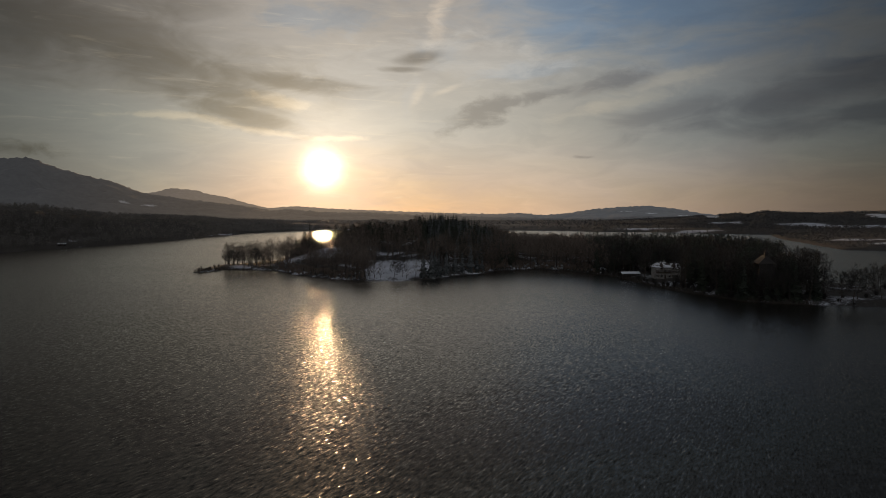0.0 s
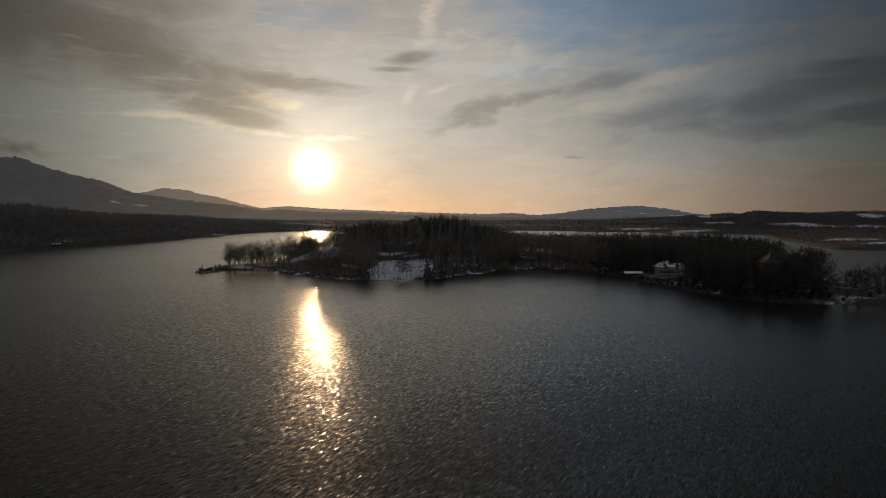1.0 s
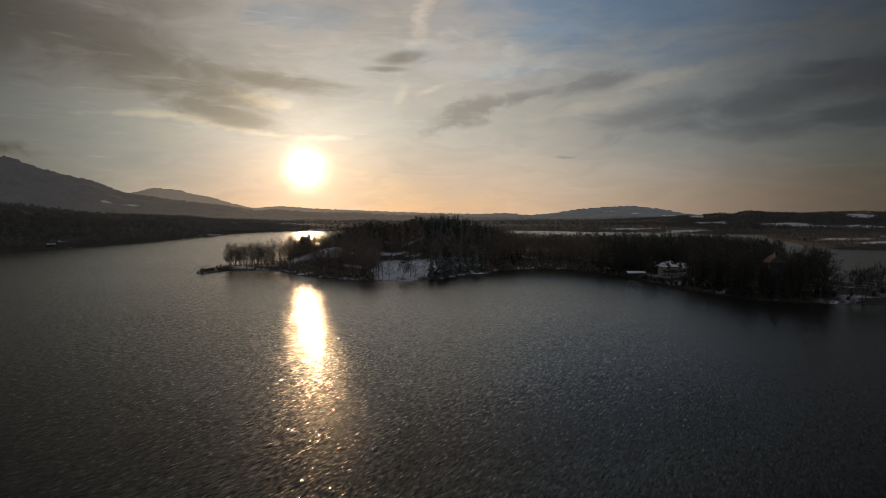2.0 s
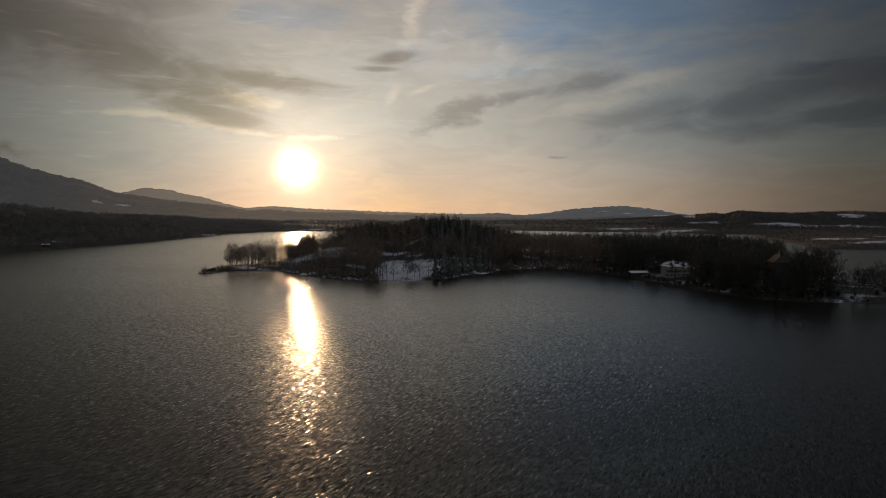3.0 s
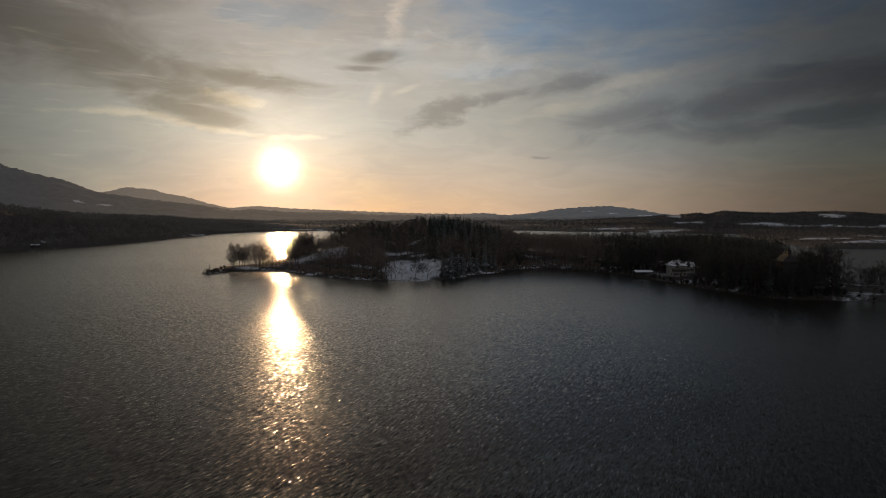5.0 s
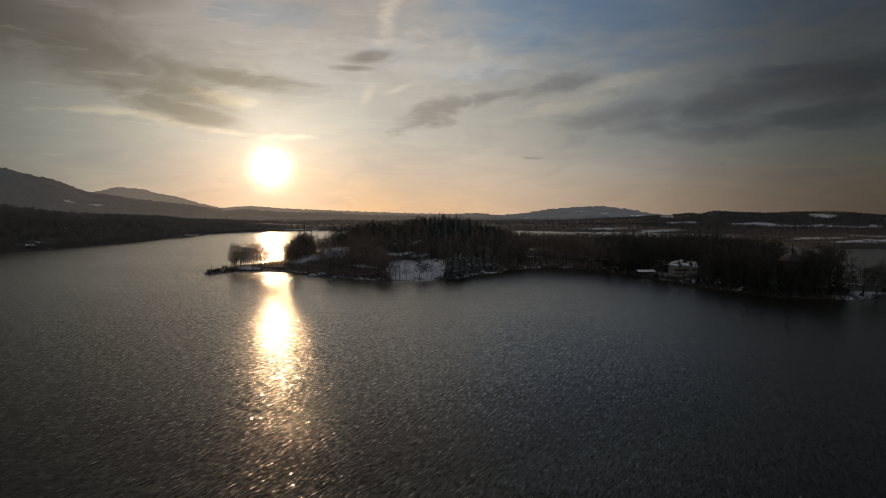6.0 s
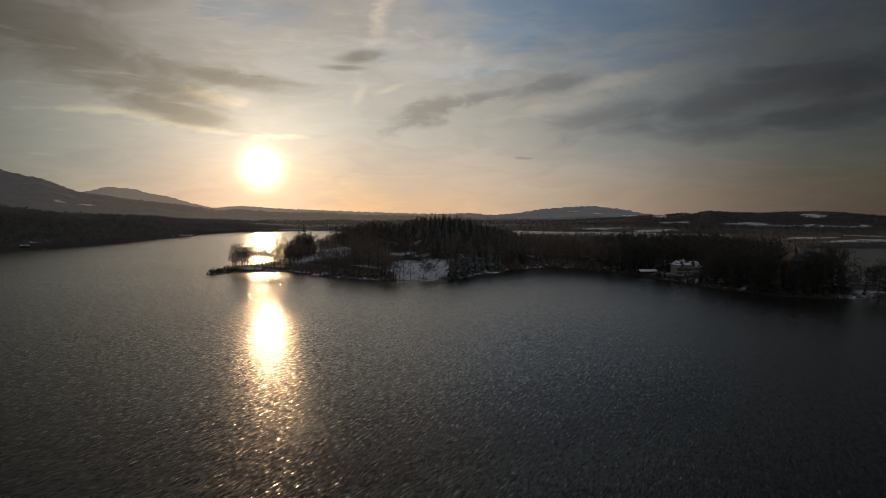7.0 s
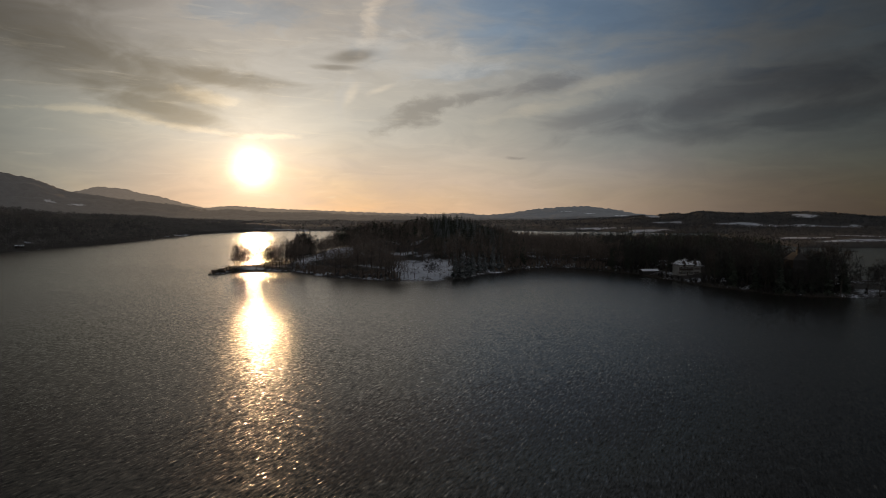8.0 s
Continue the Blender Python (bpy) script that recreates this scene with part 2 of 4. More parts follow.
def build_ground(n):
    pos = n.add("ShaderNodeNewGeometry").outputs["Position"]
    cover = n.attribute("snow")
    a, b = n.noise(pos, 0.05, 5, 0.6), n.noise(pos, 0.7, 5, 0.65)
    mixed = n.math("ADD", n.math("MULTIPLY", a, 0.55), n.math("MULTIPLY", b, 0.45))
    snow = n.ramp(n.math("ADD", cover, n.math("MULTIPLY", n.math("SUBTRACT", mixed, 0.5), 2.2)), 0.38, 0.66)
    litter = n.mix(n.ramp(b, 0.3, 0.7), (0.018, 0.0155, 0.013, 1), (0.042, 0.035, 0.029, 1))
    white = n.mix(n.ramp(a, 0.3, 0.7), (0.42, 0.44, 0.50, 1), (0.62, 0.64, 0.70, 1))
    # haze is put into the wood colour, paler farther off
    far = n.attribute("haze_share")
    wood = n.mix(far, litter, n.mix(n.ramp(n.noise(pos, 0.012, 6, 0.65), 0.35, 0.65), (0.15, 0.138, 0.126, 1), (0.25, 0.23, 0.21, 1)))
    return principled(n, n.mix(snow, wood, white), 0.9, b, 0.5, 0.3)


GROUND = material("snowy_ground", build_ground)
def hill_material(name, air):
    """Far woods with snowy clearings; air: strength of the evening airlight put into their emission."""
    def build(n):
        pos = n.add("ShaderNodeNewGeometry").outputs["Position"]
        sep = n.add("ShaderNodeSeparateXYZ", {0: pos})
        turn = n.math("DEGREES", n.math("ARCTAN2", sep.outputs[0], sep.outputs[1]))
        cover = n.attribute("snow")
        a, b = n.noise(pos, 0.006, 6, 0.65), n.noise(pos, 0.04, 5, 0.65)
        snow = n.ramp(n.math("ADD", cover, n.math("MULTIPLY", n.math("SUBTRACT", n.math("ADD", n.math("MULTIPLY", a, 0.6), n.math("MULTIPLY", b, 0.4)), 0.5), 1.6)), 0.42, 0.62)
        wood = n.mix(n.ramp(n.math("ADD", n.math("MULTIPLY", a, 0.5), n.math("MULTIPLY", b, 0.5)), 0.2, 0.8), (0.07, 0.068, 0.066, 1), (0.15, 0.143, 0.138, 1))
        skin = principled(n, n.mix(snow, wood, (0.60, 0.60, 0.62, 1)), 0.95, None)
        # painted airlight: the slopes glow, brighter and more orange toward the sun's bearing
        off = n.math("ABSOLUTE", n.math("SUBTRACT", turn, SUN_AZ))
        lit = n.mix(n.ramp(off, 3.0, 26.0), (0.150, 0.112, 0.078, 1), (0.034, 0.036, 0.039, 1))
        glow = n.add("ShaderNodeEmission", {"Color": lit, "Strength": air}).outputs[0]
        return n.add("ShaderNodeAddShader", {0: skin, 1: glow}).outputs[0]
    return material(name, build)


BARK = mottled("bark", (0.032, 0.025, 0.020), (0.095, 0.073, 0.058), 0.6, 0.9, per_object=0.5)
TWIGS = mottled("winter_twigs", (0.085, 0.064, 0.052), (0.21, 0.162, 0.13), 0.3, 0.85, per_object=0.9, per_island=0.5)
# dark oak twigs; in the east also lens falloff put into the twig colour
DARKTWIGS = mottled("dim_dark_twigs", (0.017, 0.015, 0.0135), (0.048, 0.040, 0.034), 0.3, 0.85, per_object=0.7, per_island=0.5)
NEEDLES = mottled("spruce_needles", (0.016, 0.022, 0.015), (0.042, 0.050, 0.032), 0.4, 0.8, per_object=0.6, per_island=0.6)
FROSTED = mottled("snow_dusted_needles", (0.020, 0.026, 0.022), (0.20, 0.21, 0.215), 0.35, 0.8, per_object=0.3, per_island=0.9)
FARWOOD = mottled("hazy_far_wood", (0.052, 0.052, 0.053), (0.085, 0.084, 0.085), 0.02, 0.9, per_island=0.3)
# base colour lifted to stand in for haze over the far woods
HAZEWOOD = mottled("frosted_far_wood", (0.18, 0.163, 0.148), (0.28, 0.255, 0.23), 0.02, 0.9, per_island=0.3)
REED = mottled("dry_reed", (0.022, 0.017, 0.012), (0.066, 0.051, 0.035), 0.5, 0.9, per_island=0.8)
SNOW = mottled("roof_snow", (0.62, 0.65, 0.70), (0.78, 0.80, 0.84), 0.5, 0.85)


def build_patchy(n):
    """Snow that has slid and thawed in places, with wet dark tiles between."""
    pos = n.add("ShaderNodeTexCoord").outputs["Object"]
    hole = n.ramp(n.math("ADD", n.noise(n.vec("MULTIPLY", pos, (0.35, 0.6, 0.6)).outputs[0], 1.0, 5, 0.65), 0.0), 0.50, 0.56)
    white = n.mix(n.noise(pos, 2.0, 4), (0.62, 0.65, 0.70, 1), (0.78, 0.80, 0.84, 1))
    return principled(n, n.mix(hole, white, (0.035, 0.024, 0.020, 1)), 0.85, n.noise(pos, 5.0, 3), 0.4, 0.05)


PATCHY = material("patchy_roof_snow", build_patchy)
PLASTER = mottled("weathered_plaster", (0.26, 0.245, 0.225), (0.42, 0.40, 0.37), 0.4, 0.9)
BOARDS = mottled("dark_boards", (0.035, 0.026, 0.020), (0.085, 0.062, 0.046), 1.2, 0.85, per_object=0.4)
DARKWOOD = mottled("tarred_boards", (0.012, 0.010, 0.009), (0.035, 0.028, 0.024), 1.2, 0.85, per_object=0.4)
TILES = mottled("clay_roof_tiles", (0.045, 0.035, 0.031), (0.09, 0.070, 0.060), 1.5, 0.85)
STONE = mottled("shore_stone", (0.10, 0.095, 0.09), (0.30, 0.28, 0.26), 0.8, 0.9, per_object=0.6)
PAINT = mottled("white_window_paint", (0.55, 0.54, 0.50), (0.75, 0.74, 0.70), 2.0, 0.5)
GLASS = material("window_glass", lambda n: principled(n, (0.02, 0.022, 0.025, 1), 0.06, None))


# ---------------------------------------------------------------- mesh helpers
class Geo:
    """Vertices and faces gathered for one mesh."""

    def __init__(self):
        self.v, self.f = [], []

    def face(self, *points):
        k = len(self.v)
        self.v.extend(tuple(p) for p in points)
        self.f.append(tuple(range(k, k + len(points))))

    def tube(self, points, radii, sides=5, cap=True):
        k0 = len(self.v)
        pts = [Vector(p) for p in points]
        for i, (p, r) in enumerate(zip(pts, radii)):
            axis = (pts[min(i + 1, len(pts) - 1)] - pts[max(i - 1, 0)]).normalized()
            side = axis.orthogonal().normalized()
            up = axis.cross(side)
            for j in range(sides):
                a = 2 * math.pi * j / sides
                self.v.append(tuple(p + r * (math.cos(a) * side + math.sin(a) * up)))
        for i in range(len(pts) - 1):
            for j in range(sides):
                a, b = k0 + i * sides + j, k0 + i * sides + (j + 1) % sides
                self.f.append((a, b, b + sides, a + sides))
        if cap:
            self.f.append(tuple(k0 + (len(pts) - 1) * sides + j for j in range(sides)))

    def blade(self, a, b, w, side):
        """A thin leaf-shaped strip from a to b."""
        a, b, side = Vector(a), Vector(b), Vector(side)
        m = a.lerp(b, 0.45)
        self.face(a, m + side * w, b, m - side * w)

    def box(self, lo, hi):
        (x0, y0, z0), (x1, y1, z1) = lo, hi
        k = len(self.v)
        self.v.extend([(x0, y0, z0), (x1, y0, z0), (x1, y1, z0), (x0, y1, z0), (x0, y0, z1), (x1, y0, z1), (x1, y1, z1), (x0, y1, z1)])
        self.f.extend(tuple(k + i for i in q) for q in ((0, 3, 2, 1), (4, 5, 6, 7), (0, 1, 5, 4), (1, 2, 6, 5), (2, 3, 7, 6), (3, 0, 4, 7)))

    def arrays(self):
        """Vertices and triangles as arrays."""
        tris = [(f[0], f[i], f[i + 1]) for f in self.f for i in range(1, len(f) - 1)]
        return np.array(self.v, dtype=np.float32), np.array(tris, dtype=np.int32)


def mesh_of(name, geo, mat):
    me = bpy.data.meshes.new(name)
    me.from_pydata(geo.v, [], geo.f)
    me.materials.append(mat)
    me.update()
    return me


def mesh_arrays(name, v, tris, mats, slots=None):
    me = bpy.data.meshes.new(name)
    me.vertices.add(len(v))
    me.vertices.foreach_set("co", np.ascontiguousarray(v, dtype=np.float32).ravel())
    me.loops.add(tris.size)
    me.loops.foreach_set("vertex_index", np.ascontiguousarray(tris, dtype=np.int32).ravel())
    me.polygons.add(len(tris))
    me.polygons.foreach_set("loop_start", np.arange(0, tris.size, 3, dtype=np.int32))
    for m in mats:
        me.materials.append(m)
    if slots is not None:
        me.polygons.foreach_set("material_index", np.ascontiguousarray(slots, dtype=np.int32))
    me.update(calc_edges=True)
    return me


def part(name, geo, mat, parent, label=""):
    ob = new(name, mesh_of(name, geo, mat))
    ob.parent = parent
    return tagged(ob, label)


# ---------------------------------------------------------------- the land
ISLAND = [(-185, 437), (-177, 446), (-172, 460), (-152, 460), (-131, 455), (-108, 424), (-77, 394), (-53, 380), (-31, 380), (-5, 390), (6, 412), (27, 428), (42, 455),
          (74, 465), (94, 455), (113, 424), (123, 404), (125, 377), (133, 333), (141, 308), (151, 287), (166, 280), (181, 275), (203, 270), (235, 252)]
ISLAND_BACK = [(420, 190), (430, 260), (305, 328), (246, 339), (243, 380), (304, 526), (332, 633), (265, 662), (130, 640), (54, 670), (-3, 690), (-67, 700), (-120, 690), (-155, 655),
               (-158, 600), (-162, 550), (-174, 510), (-190, 492), (-190, 474), (-181, 450)]
FAR_SHORE = [(-507, 672), (-508, 740), (-492, 794), (-474, 874), (-462, 993), (-469, 1149), (-461, 1248), (-480, 1409), (-442, 1618), (-313, 1680), (-141, 1747), (144, 1747),
             (349, 1680), (414, 1560), (534, 1560), (631, 1409), (704, 1365), (739, 1324), (653, 1149), (584, 971), (528, 824), (503, 740), (540, 716)]
LAKE_NEAR = [(760, 690), (1100, 500), (1300, -200), (900, -900), (-300, -1100), (-900, -700), (-950, 100), (-700, 450)]

# skylines: degrees right of north, thousandths of a radian above the eye
SKY_BIG = [(-60, 40), (-41.9, 59.4), (-37.0, 80.5), (-36.0, 80.5), (-35.2, 83.0), (-34.4, 79.0), (-33.3, 70.7), (-31.0, 59.4), (-29.3, 52.8), (-27.2, 37.6), (-25.9, 32.9), (-23.6, 27.3), (-20.3, 20.7), (-17.3, 13.8), (-14.2, 0.9), (-12, -8)]
SKY_FAR = [(-60, 10), (-30.1, 25.8), (-28.0, 32.2), (-26.1, 37.1), (-24.7, 44.5), (-22.7, 40.8), (-21.9, 36.6), (-20.3, 31.6), (-18.3, 21.0), (-16.3, 12.9), (-15.3, 15.8), (-13.7, 16.8), (-11.1, 13.2),
           (-4.6, 8.6), (-0.2, 5.8), (4.7, 3.8), (7.5, 5.7), (9.6, 1.9), (11.7, 4.7), (14.3, 12.1), (16.9, 15.6), (19.2, 17.3), (21.8, 11.6), (23.7, 4.4), (26.4, 0.0), (60, 0)]
SKY_RIGHT = [(14, -8), (21.8, -0.9), (23.7, 1.8), (25.9, 3.5), (26.4, 5.2), (27.3, 3.4), (28.6, 8.4), (30.6, 5.8), (32.6, 4.9), (34.5, 6.3), (37.0, 6.9), (38.8, 5.2), (41.4, 0.0), (44.3, -0.7), (60, 0)]
SKY_MID = [(-60, -5), (-30, -5), (-20, 6), (-16, 10), (-14.5, 12.5), (-13, 9), (-10, 6.5), (-7, 7), (-4, 3), (0, 2), (4, -1), (9, -3), (14, -4), (19, 0), (24, -3), (30, -6), (60, -6)]
SKY_LEFT = [(-60, 26), (-40.4, 27.8), (-37.0, 25.3), (-34.8, 24.5), (-31.4, 16.4), (-27.2, 10.3), (-22.7, 8.0), (-20.3, 2.7), (-15.3, -0.9), (-10, -6)]


def inside_and_distance(poly, x, y):
    """Signed distance to a polygon's edge, positive inside."""
    best = np.full(x.shape, 1e12)
    inside = np.zeros(x.shape, dtype=bool)
    for (ax, ay), (bx, by) in zip(poly, poly[1:] + poly[:1]):
        ex, ey = bx - ax, by - ay
        t = np.clip(((x - ax) * ex + (y - ay) * ey) / (ex * ex + ey * ey), 0, 1)
        best = np.minimum(best, (x - ax - t * ex) ** 2 + (y - ay - t * ey) ** 2)
        if ey:
            inside ^= ((ay > y) != (by > y)) & (x < ex * (y - ay) / ey + ax)
    d = np.sqrt(best)
    return np.where(inside, d, -d)


def waves2(x, y, scale, seed):
    """Cheap smooth noise from a few sine waves, about -1 to 1."""
    rng = np.random.default_rng(seed)
    out = np.zeros(x.shape)
    for k in range(7):
        a, f, ph = rng.uniform(0, 6.283), rng.uniform(0.6, 1.9) / scale, rng.uniform(0, 6.283)
        out += np.sin((x * math.cos(a) + y * math.sin(a)) * f * 6.283 + ph)
    return out / 3.2


def smooth(a, b, x):
    t = np.clip((x - a) / (b - a), 0, 1)
    return t * t * (3 - 2 * t)


def bump2(x, y, cx, cy, sx, sy):
    return np.exp(-((x - cx) / sx) ** 2 - ((y - cy) / sy) ** 2)


def skyline(points, az):
    a, e = zip(*points)
    return np.interp(az, a, e)


def land(x, y):
    """Height of the ground, and its distance inland, at x, y (arrays)."""
    x, y = np.asarray(x, dtype=float), np.asarray(y, dtype=float)
    edge = waves2(x, y, 45, 3) * 2.5 + waves2(x, y, 14, 4) * 1.0
    isl = inside_and_distance(ISLAND + ISLAND_BACK, x, y) + edge * 0.7
    out = -inside_and_distance(FAR_SHORE + LAKE_NEAR, x, y) + edge * 2
    d = np.maximum(isl, out)
    h = np.where(d > 0, 0.25 + 1.6 * smooth(0, 9, d) + 1.5 * smooth(5, 50, d), np.maximum(-3.5, d * 0.25))
    on = smooth(0, 28, isl)
    hill = 24.5 * np.maximum(bump2(x, y, -2, 560, 54, 75), 0.68 * bump2(x, y, -60, 560, 41, 62))
    hill = hill + 8.5 * bump2(x, y, -101, 502, 27, 36) + 5 * bump2(x, y, 190, 470, 70, 110) + 3.0 * bump2(x, y, 110, 540, 60, 70)
    h = h + on * hill
    r, az = np.hypot(x, y), np.degrees(np.arctan2(x, y))
    inland = smooth(0, 160, out)
    rough = waves2(x, y, 420, 7) * 0.5 + waves2(x, y, 150, 8) * 0.25
    top = np.zeros(x.shape)
    rl = np.interp(az, [-60, -40, -30, -20, -15, -10], [900, 980, 1150, 1600, 1900, 2000])
    for points, R, W, tree in ((SKY_LEFT, rl, 420, 20), (SKY_RIGHT, 2500, 700, 9)):
        crest = EYE + skyline(points, az) / 1000 * R - tree
        shape = smooth(-1, 0, (r - R) / W) * (1 - 0.5 * smooth(0, 1.2, (r - R) / W))
        top = np.maximum(top, np.maximum(crest, 0) * shape * (1 + 0.22 * (rough + 0.5 * waves2(x, y, 260, 9)) * smooth(0.03, 0.4, 1 - shape)))
    low = 6 + 10 * smooth(1800, 2600, r) * (1 + 0.6 * rough)
    h = h + np.where(out > 0, inland * np.maximum(top, low), 0)
    return h, d, isl, out


def snow_cover(x, y, z, isl, out):
    """How much of the ground is open snow (1) or wood and litter (0)."""
    c = 0.30 + 0.18 * waves2(x, y, 30, 11)
    meadow = np.maximum(bump2(x, y, -42, 425, 13, 42), bump2(x, y, -24, 420, 15, 38)) * (0.85 + 0.25 * waves2(x, y, 18, 14))
    glade = np.maximum(np.maximum(bump2(x, y, -97, 497, 10, 22), 0.28 * bump2(x, y, -120, 484, 34, 30)), np.maximum(0.4 * bump2(x, y, 136, 352, 10, 9), 0.25 * bump2(x, y, -165, 468, 16, 9)))
    strip = np.maximum(0.24 * bump2(x, y, 205, 284, 45, 8), 0.5 * bump2(x, y, 116, 440, 7, 5))
    c = np.maximum(c, np.where(x > 115, 0.44, 0.56) * np.exp(-((isl - 2.5) / 2.2) ** 2) + 0.10 * waves2(x, y, 12, 19))
    c = np.maximum(c, 0.50 * bump2(x, y, 70, 474, 34, 15) + 0.1 * waves2(x, y, 9, 20))
    c = np.where(isl > 0, np.maximum(c, 0.2 + 1.3 * np.maximum(meadow, np.maximum(glade, strip))), c)
    az, r = np.degrees(np.arctan2(x, y)), np.hypot(x, y)
    f = np.full(x.shape, 0.10) + 0.05 * waves2(x, y, 200, 12)
    fields = [(25.6, 20, 1.3, 4), (31.0, 18, 1.7, 3), (34.0, 14, 2.6, 4), (36.6, 44, 1.0, 5), (22.5, 44, 0.8, 4), (24.6, 40, 0.6, 4), (38.4, 12, 2.0, 3)]
    for a, h, da, dh in fields:
        f = np.maximum(f, 1.15 * np.exp(-(((az - a) / da) ** 4) - ((z - h) / dh - 0.7 * waves2(x, y, 170, 16)) ** 2) * (r > 1900))
    for a, h, da, dh in ((-28.5, 110, 1.8, 14), (-26.5, 95, 1.2, 10), (-22.8, 70, 0.8, 8), (-17, 80, 1.5, 12), (-2, 60, 1.2, 6), (17.0, 75, 1.8, 9), (19.5, 62, 1.5, 7)):
        f = np.maximum(f, 0.56 * np.exp(-((az - a) / da) ** 2 - ((z - h) / dh) ** 2) * (r > 2600))
    for cx, cy, sx, sy in ((640, 905, 34, 55), (735, 900, 25, 70), (640, 790, 90, 22), (560, 1640, 95, 45), (640, 1480, 70, 50), (-300, 1712, 130, 14), (-478, 1290, 10, 70), (-523, 830, 5, 45), (800, 850, 90, 30)):
        f = np.maximum(f, (0.6 if sx < 6 else 1.05) * bump2(x, y, cx, cy, sx, sy) * (0.85 + 0.3 * waves2(x, y, 60, 15)))
    return np.where(out > 0, f, c)


def build_ground_sheet():
    az = np.radians(np.concatenate([np.arange(-180, -48, 4.0), np.arange(-48, 52, 0.21), np.arange(52, 180, 4.0)]))
    rad = np.concatenate([[40, 120, 200, 240], np.arange(255, 700, 3.4), 700 * 1.0135 ** np.arange(0, 150)])
    rad = np.append(rad[rad < 5200], [5300.0])
    A, R = np.meshgrid(az, rad)
    x, y = (R * np.sin(A)).ravel(), (R * np.cos(A)).ravel()
    z, d, isl, out = land(x, y)
    snow = snow_cover(x, y, z, isl, out)
    # how much haze is painted into the far ground, by distance and bearing
    haze_share = (0.05 * smooth(600, 1200, np.hypot(x, y)) + 0.15 * smooth(2400, 3900, np.hypot(x, y))) * smooth(30, 12, np.degrees(np.arctan2(x, y)))
    haze_share = np.maximum(haze_share, 0.75 * smooth(1300, 2300, np.hypot(x, y)) * smooth(22, 4, np.degrees(np.arctan2(x, y))))
    na, nr = len(az), len(rad)
    i, j = np.meshgrid(np.arange(nr - 1), np.arange(na), indexing="ij")
    j2 = (j + 1) % na
    a, b, c, e = i * na + j, i * na + j2, (i + 1) * na + j2, (i + 1) * na + j
    tris = np.concatenate([np.stack([a, c, b], -1).reshape(-1, 3), np.stack([a, e, c], -1).reshape(-1, 3)])
    v = np.stack([x, y, z], -1)
    centre = len(v)
    v = np.vstack([v, [[0, 0, -3.5]]])
    k = np.arange(na)
    tris = np.vstack([tris, np.stack([np.full(na, centre), k, (k + 1) % na], -1)])
    me = mesh_arrays("ground", v, tris, [GROUND])
    me.attributes.new("snow", "FLOAT", "POINT").data.foreach_set("value", np.append(snow, 0).astype(np.float32))
    me.attributes.new("haze_share", "FLOAT", "POINT").data.foreach_set("value", np.append(haze_share, 0).astype(np.float32))
    me.polygons.foreach_set("use_smooth", np.ones(len(tris), dtype=bool))
    return tagged(new("ground", me), "snow-patched wooded ground of shores, island and far hills", "ground", kind="structure")


build_ground_sheet()


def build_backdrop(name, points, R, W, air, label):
    """A far range of hills, as a strip of slope from its foot to behind its crest."""
    az = np.radians(np.arange(-54, 56, 0.19))
    rad = R + W * np.linspace(-1.0, 0.12, 34)
    A, RR = np.meshgrid(az, rad)
    x, y = (RR * np.sin(A)).ravel(), (RR * np.cos(A)).ravel()
    crest = np.maximum(EYE + skyline(points, np.degrees(A.ravel())) / 1000 * R, -30)
    shape = np.clip((RR.ravel() - R) / W + 1, 0, 1) ** 1.2 * (1 - 0.5 * smooth(0, 0.12, (RR.ravel() - R) / W))
    rough = waves2(x, y, 420, 7) * 0.5 + waves2(x, y, 150, 8) * 0.3 + waves2(x, y, 260, 9) * 0.4
    jag = 3.0 * waves2(x, y, 60, 17) + 2.4 * waves2(x, y, 30, 18)
    z = crest * shape * (1 + 0.2 * rough * smooth(0.02, 0.4, 1 - shape)) + jag * shape
    snow = snow_cover(x, y, z, np.full(x.shape, -1.0), np.full(x.shape, 1000.0))
    na, nr = len(az), len(rad)
    i, j = np.meshgrid(np.arange(nr - 1), np.arange(na - 1), indexing="ij")
    a = i * na + j
    tris = np.concatenate([np.stack([a, a + na + 1, a + 1], -1).reshape(-1, 3), np.stack([a, a + na, a + na + 1], -1).reshape(-1, 3)])
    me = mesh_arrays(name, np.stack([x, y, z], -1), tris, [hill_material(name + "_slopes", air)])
    me.attributes.new("snow", "FLOAT", "POINT").data.foreach_set("value", snow.astype(np.float32))
    return tagged(new(name, me), label, "hills", kind="structure")


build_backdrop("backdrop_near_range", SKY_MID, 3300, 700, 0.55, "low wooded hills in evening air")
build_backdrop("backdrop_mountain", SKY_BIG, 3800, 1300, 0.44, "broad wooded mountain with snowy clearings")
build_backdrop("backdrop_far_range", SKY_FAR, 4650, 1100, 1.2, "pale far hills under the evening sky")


def build_lake():
    g = Geo()
    n = 96
    for k in range(n):
        a, b = 2 * math.pi * k / n, 2 * math.pi * (k + 1) / n
        for r0, r1 in ((0, 400), (400, 1500), (1500, 5250)):
            if r0:
                g.face((r0 * math.cos(a), r0 * math.sin(a), 0), (r1 * math.cos(a), r1 * math.sin(a), 0), (r1 * math.cos(b), r1 * math.sin(b), 0), (r0 * math.cos(b), r0 * math.sin(b), 0))
            else:
                g.face((0, 0, 0), (r1 * math.cos(a), r1 * math.sin(a), 0), (r1 * math.cos(b), r1 * math.sin(b), 0))
    return tagged(new("water", mesh_of("water", g, WATER)), "dark rippled lake water with evening glitter", "water", kind="structure")


build_lake()


def height(x, y):
    return float(land(np.array([x]), np.array([y]))[0][0])


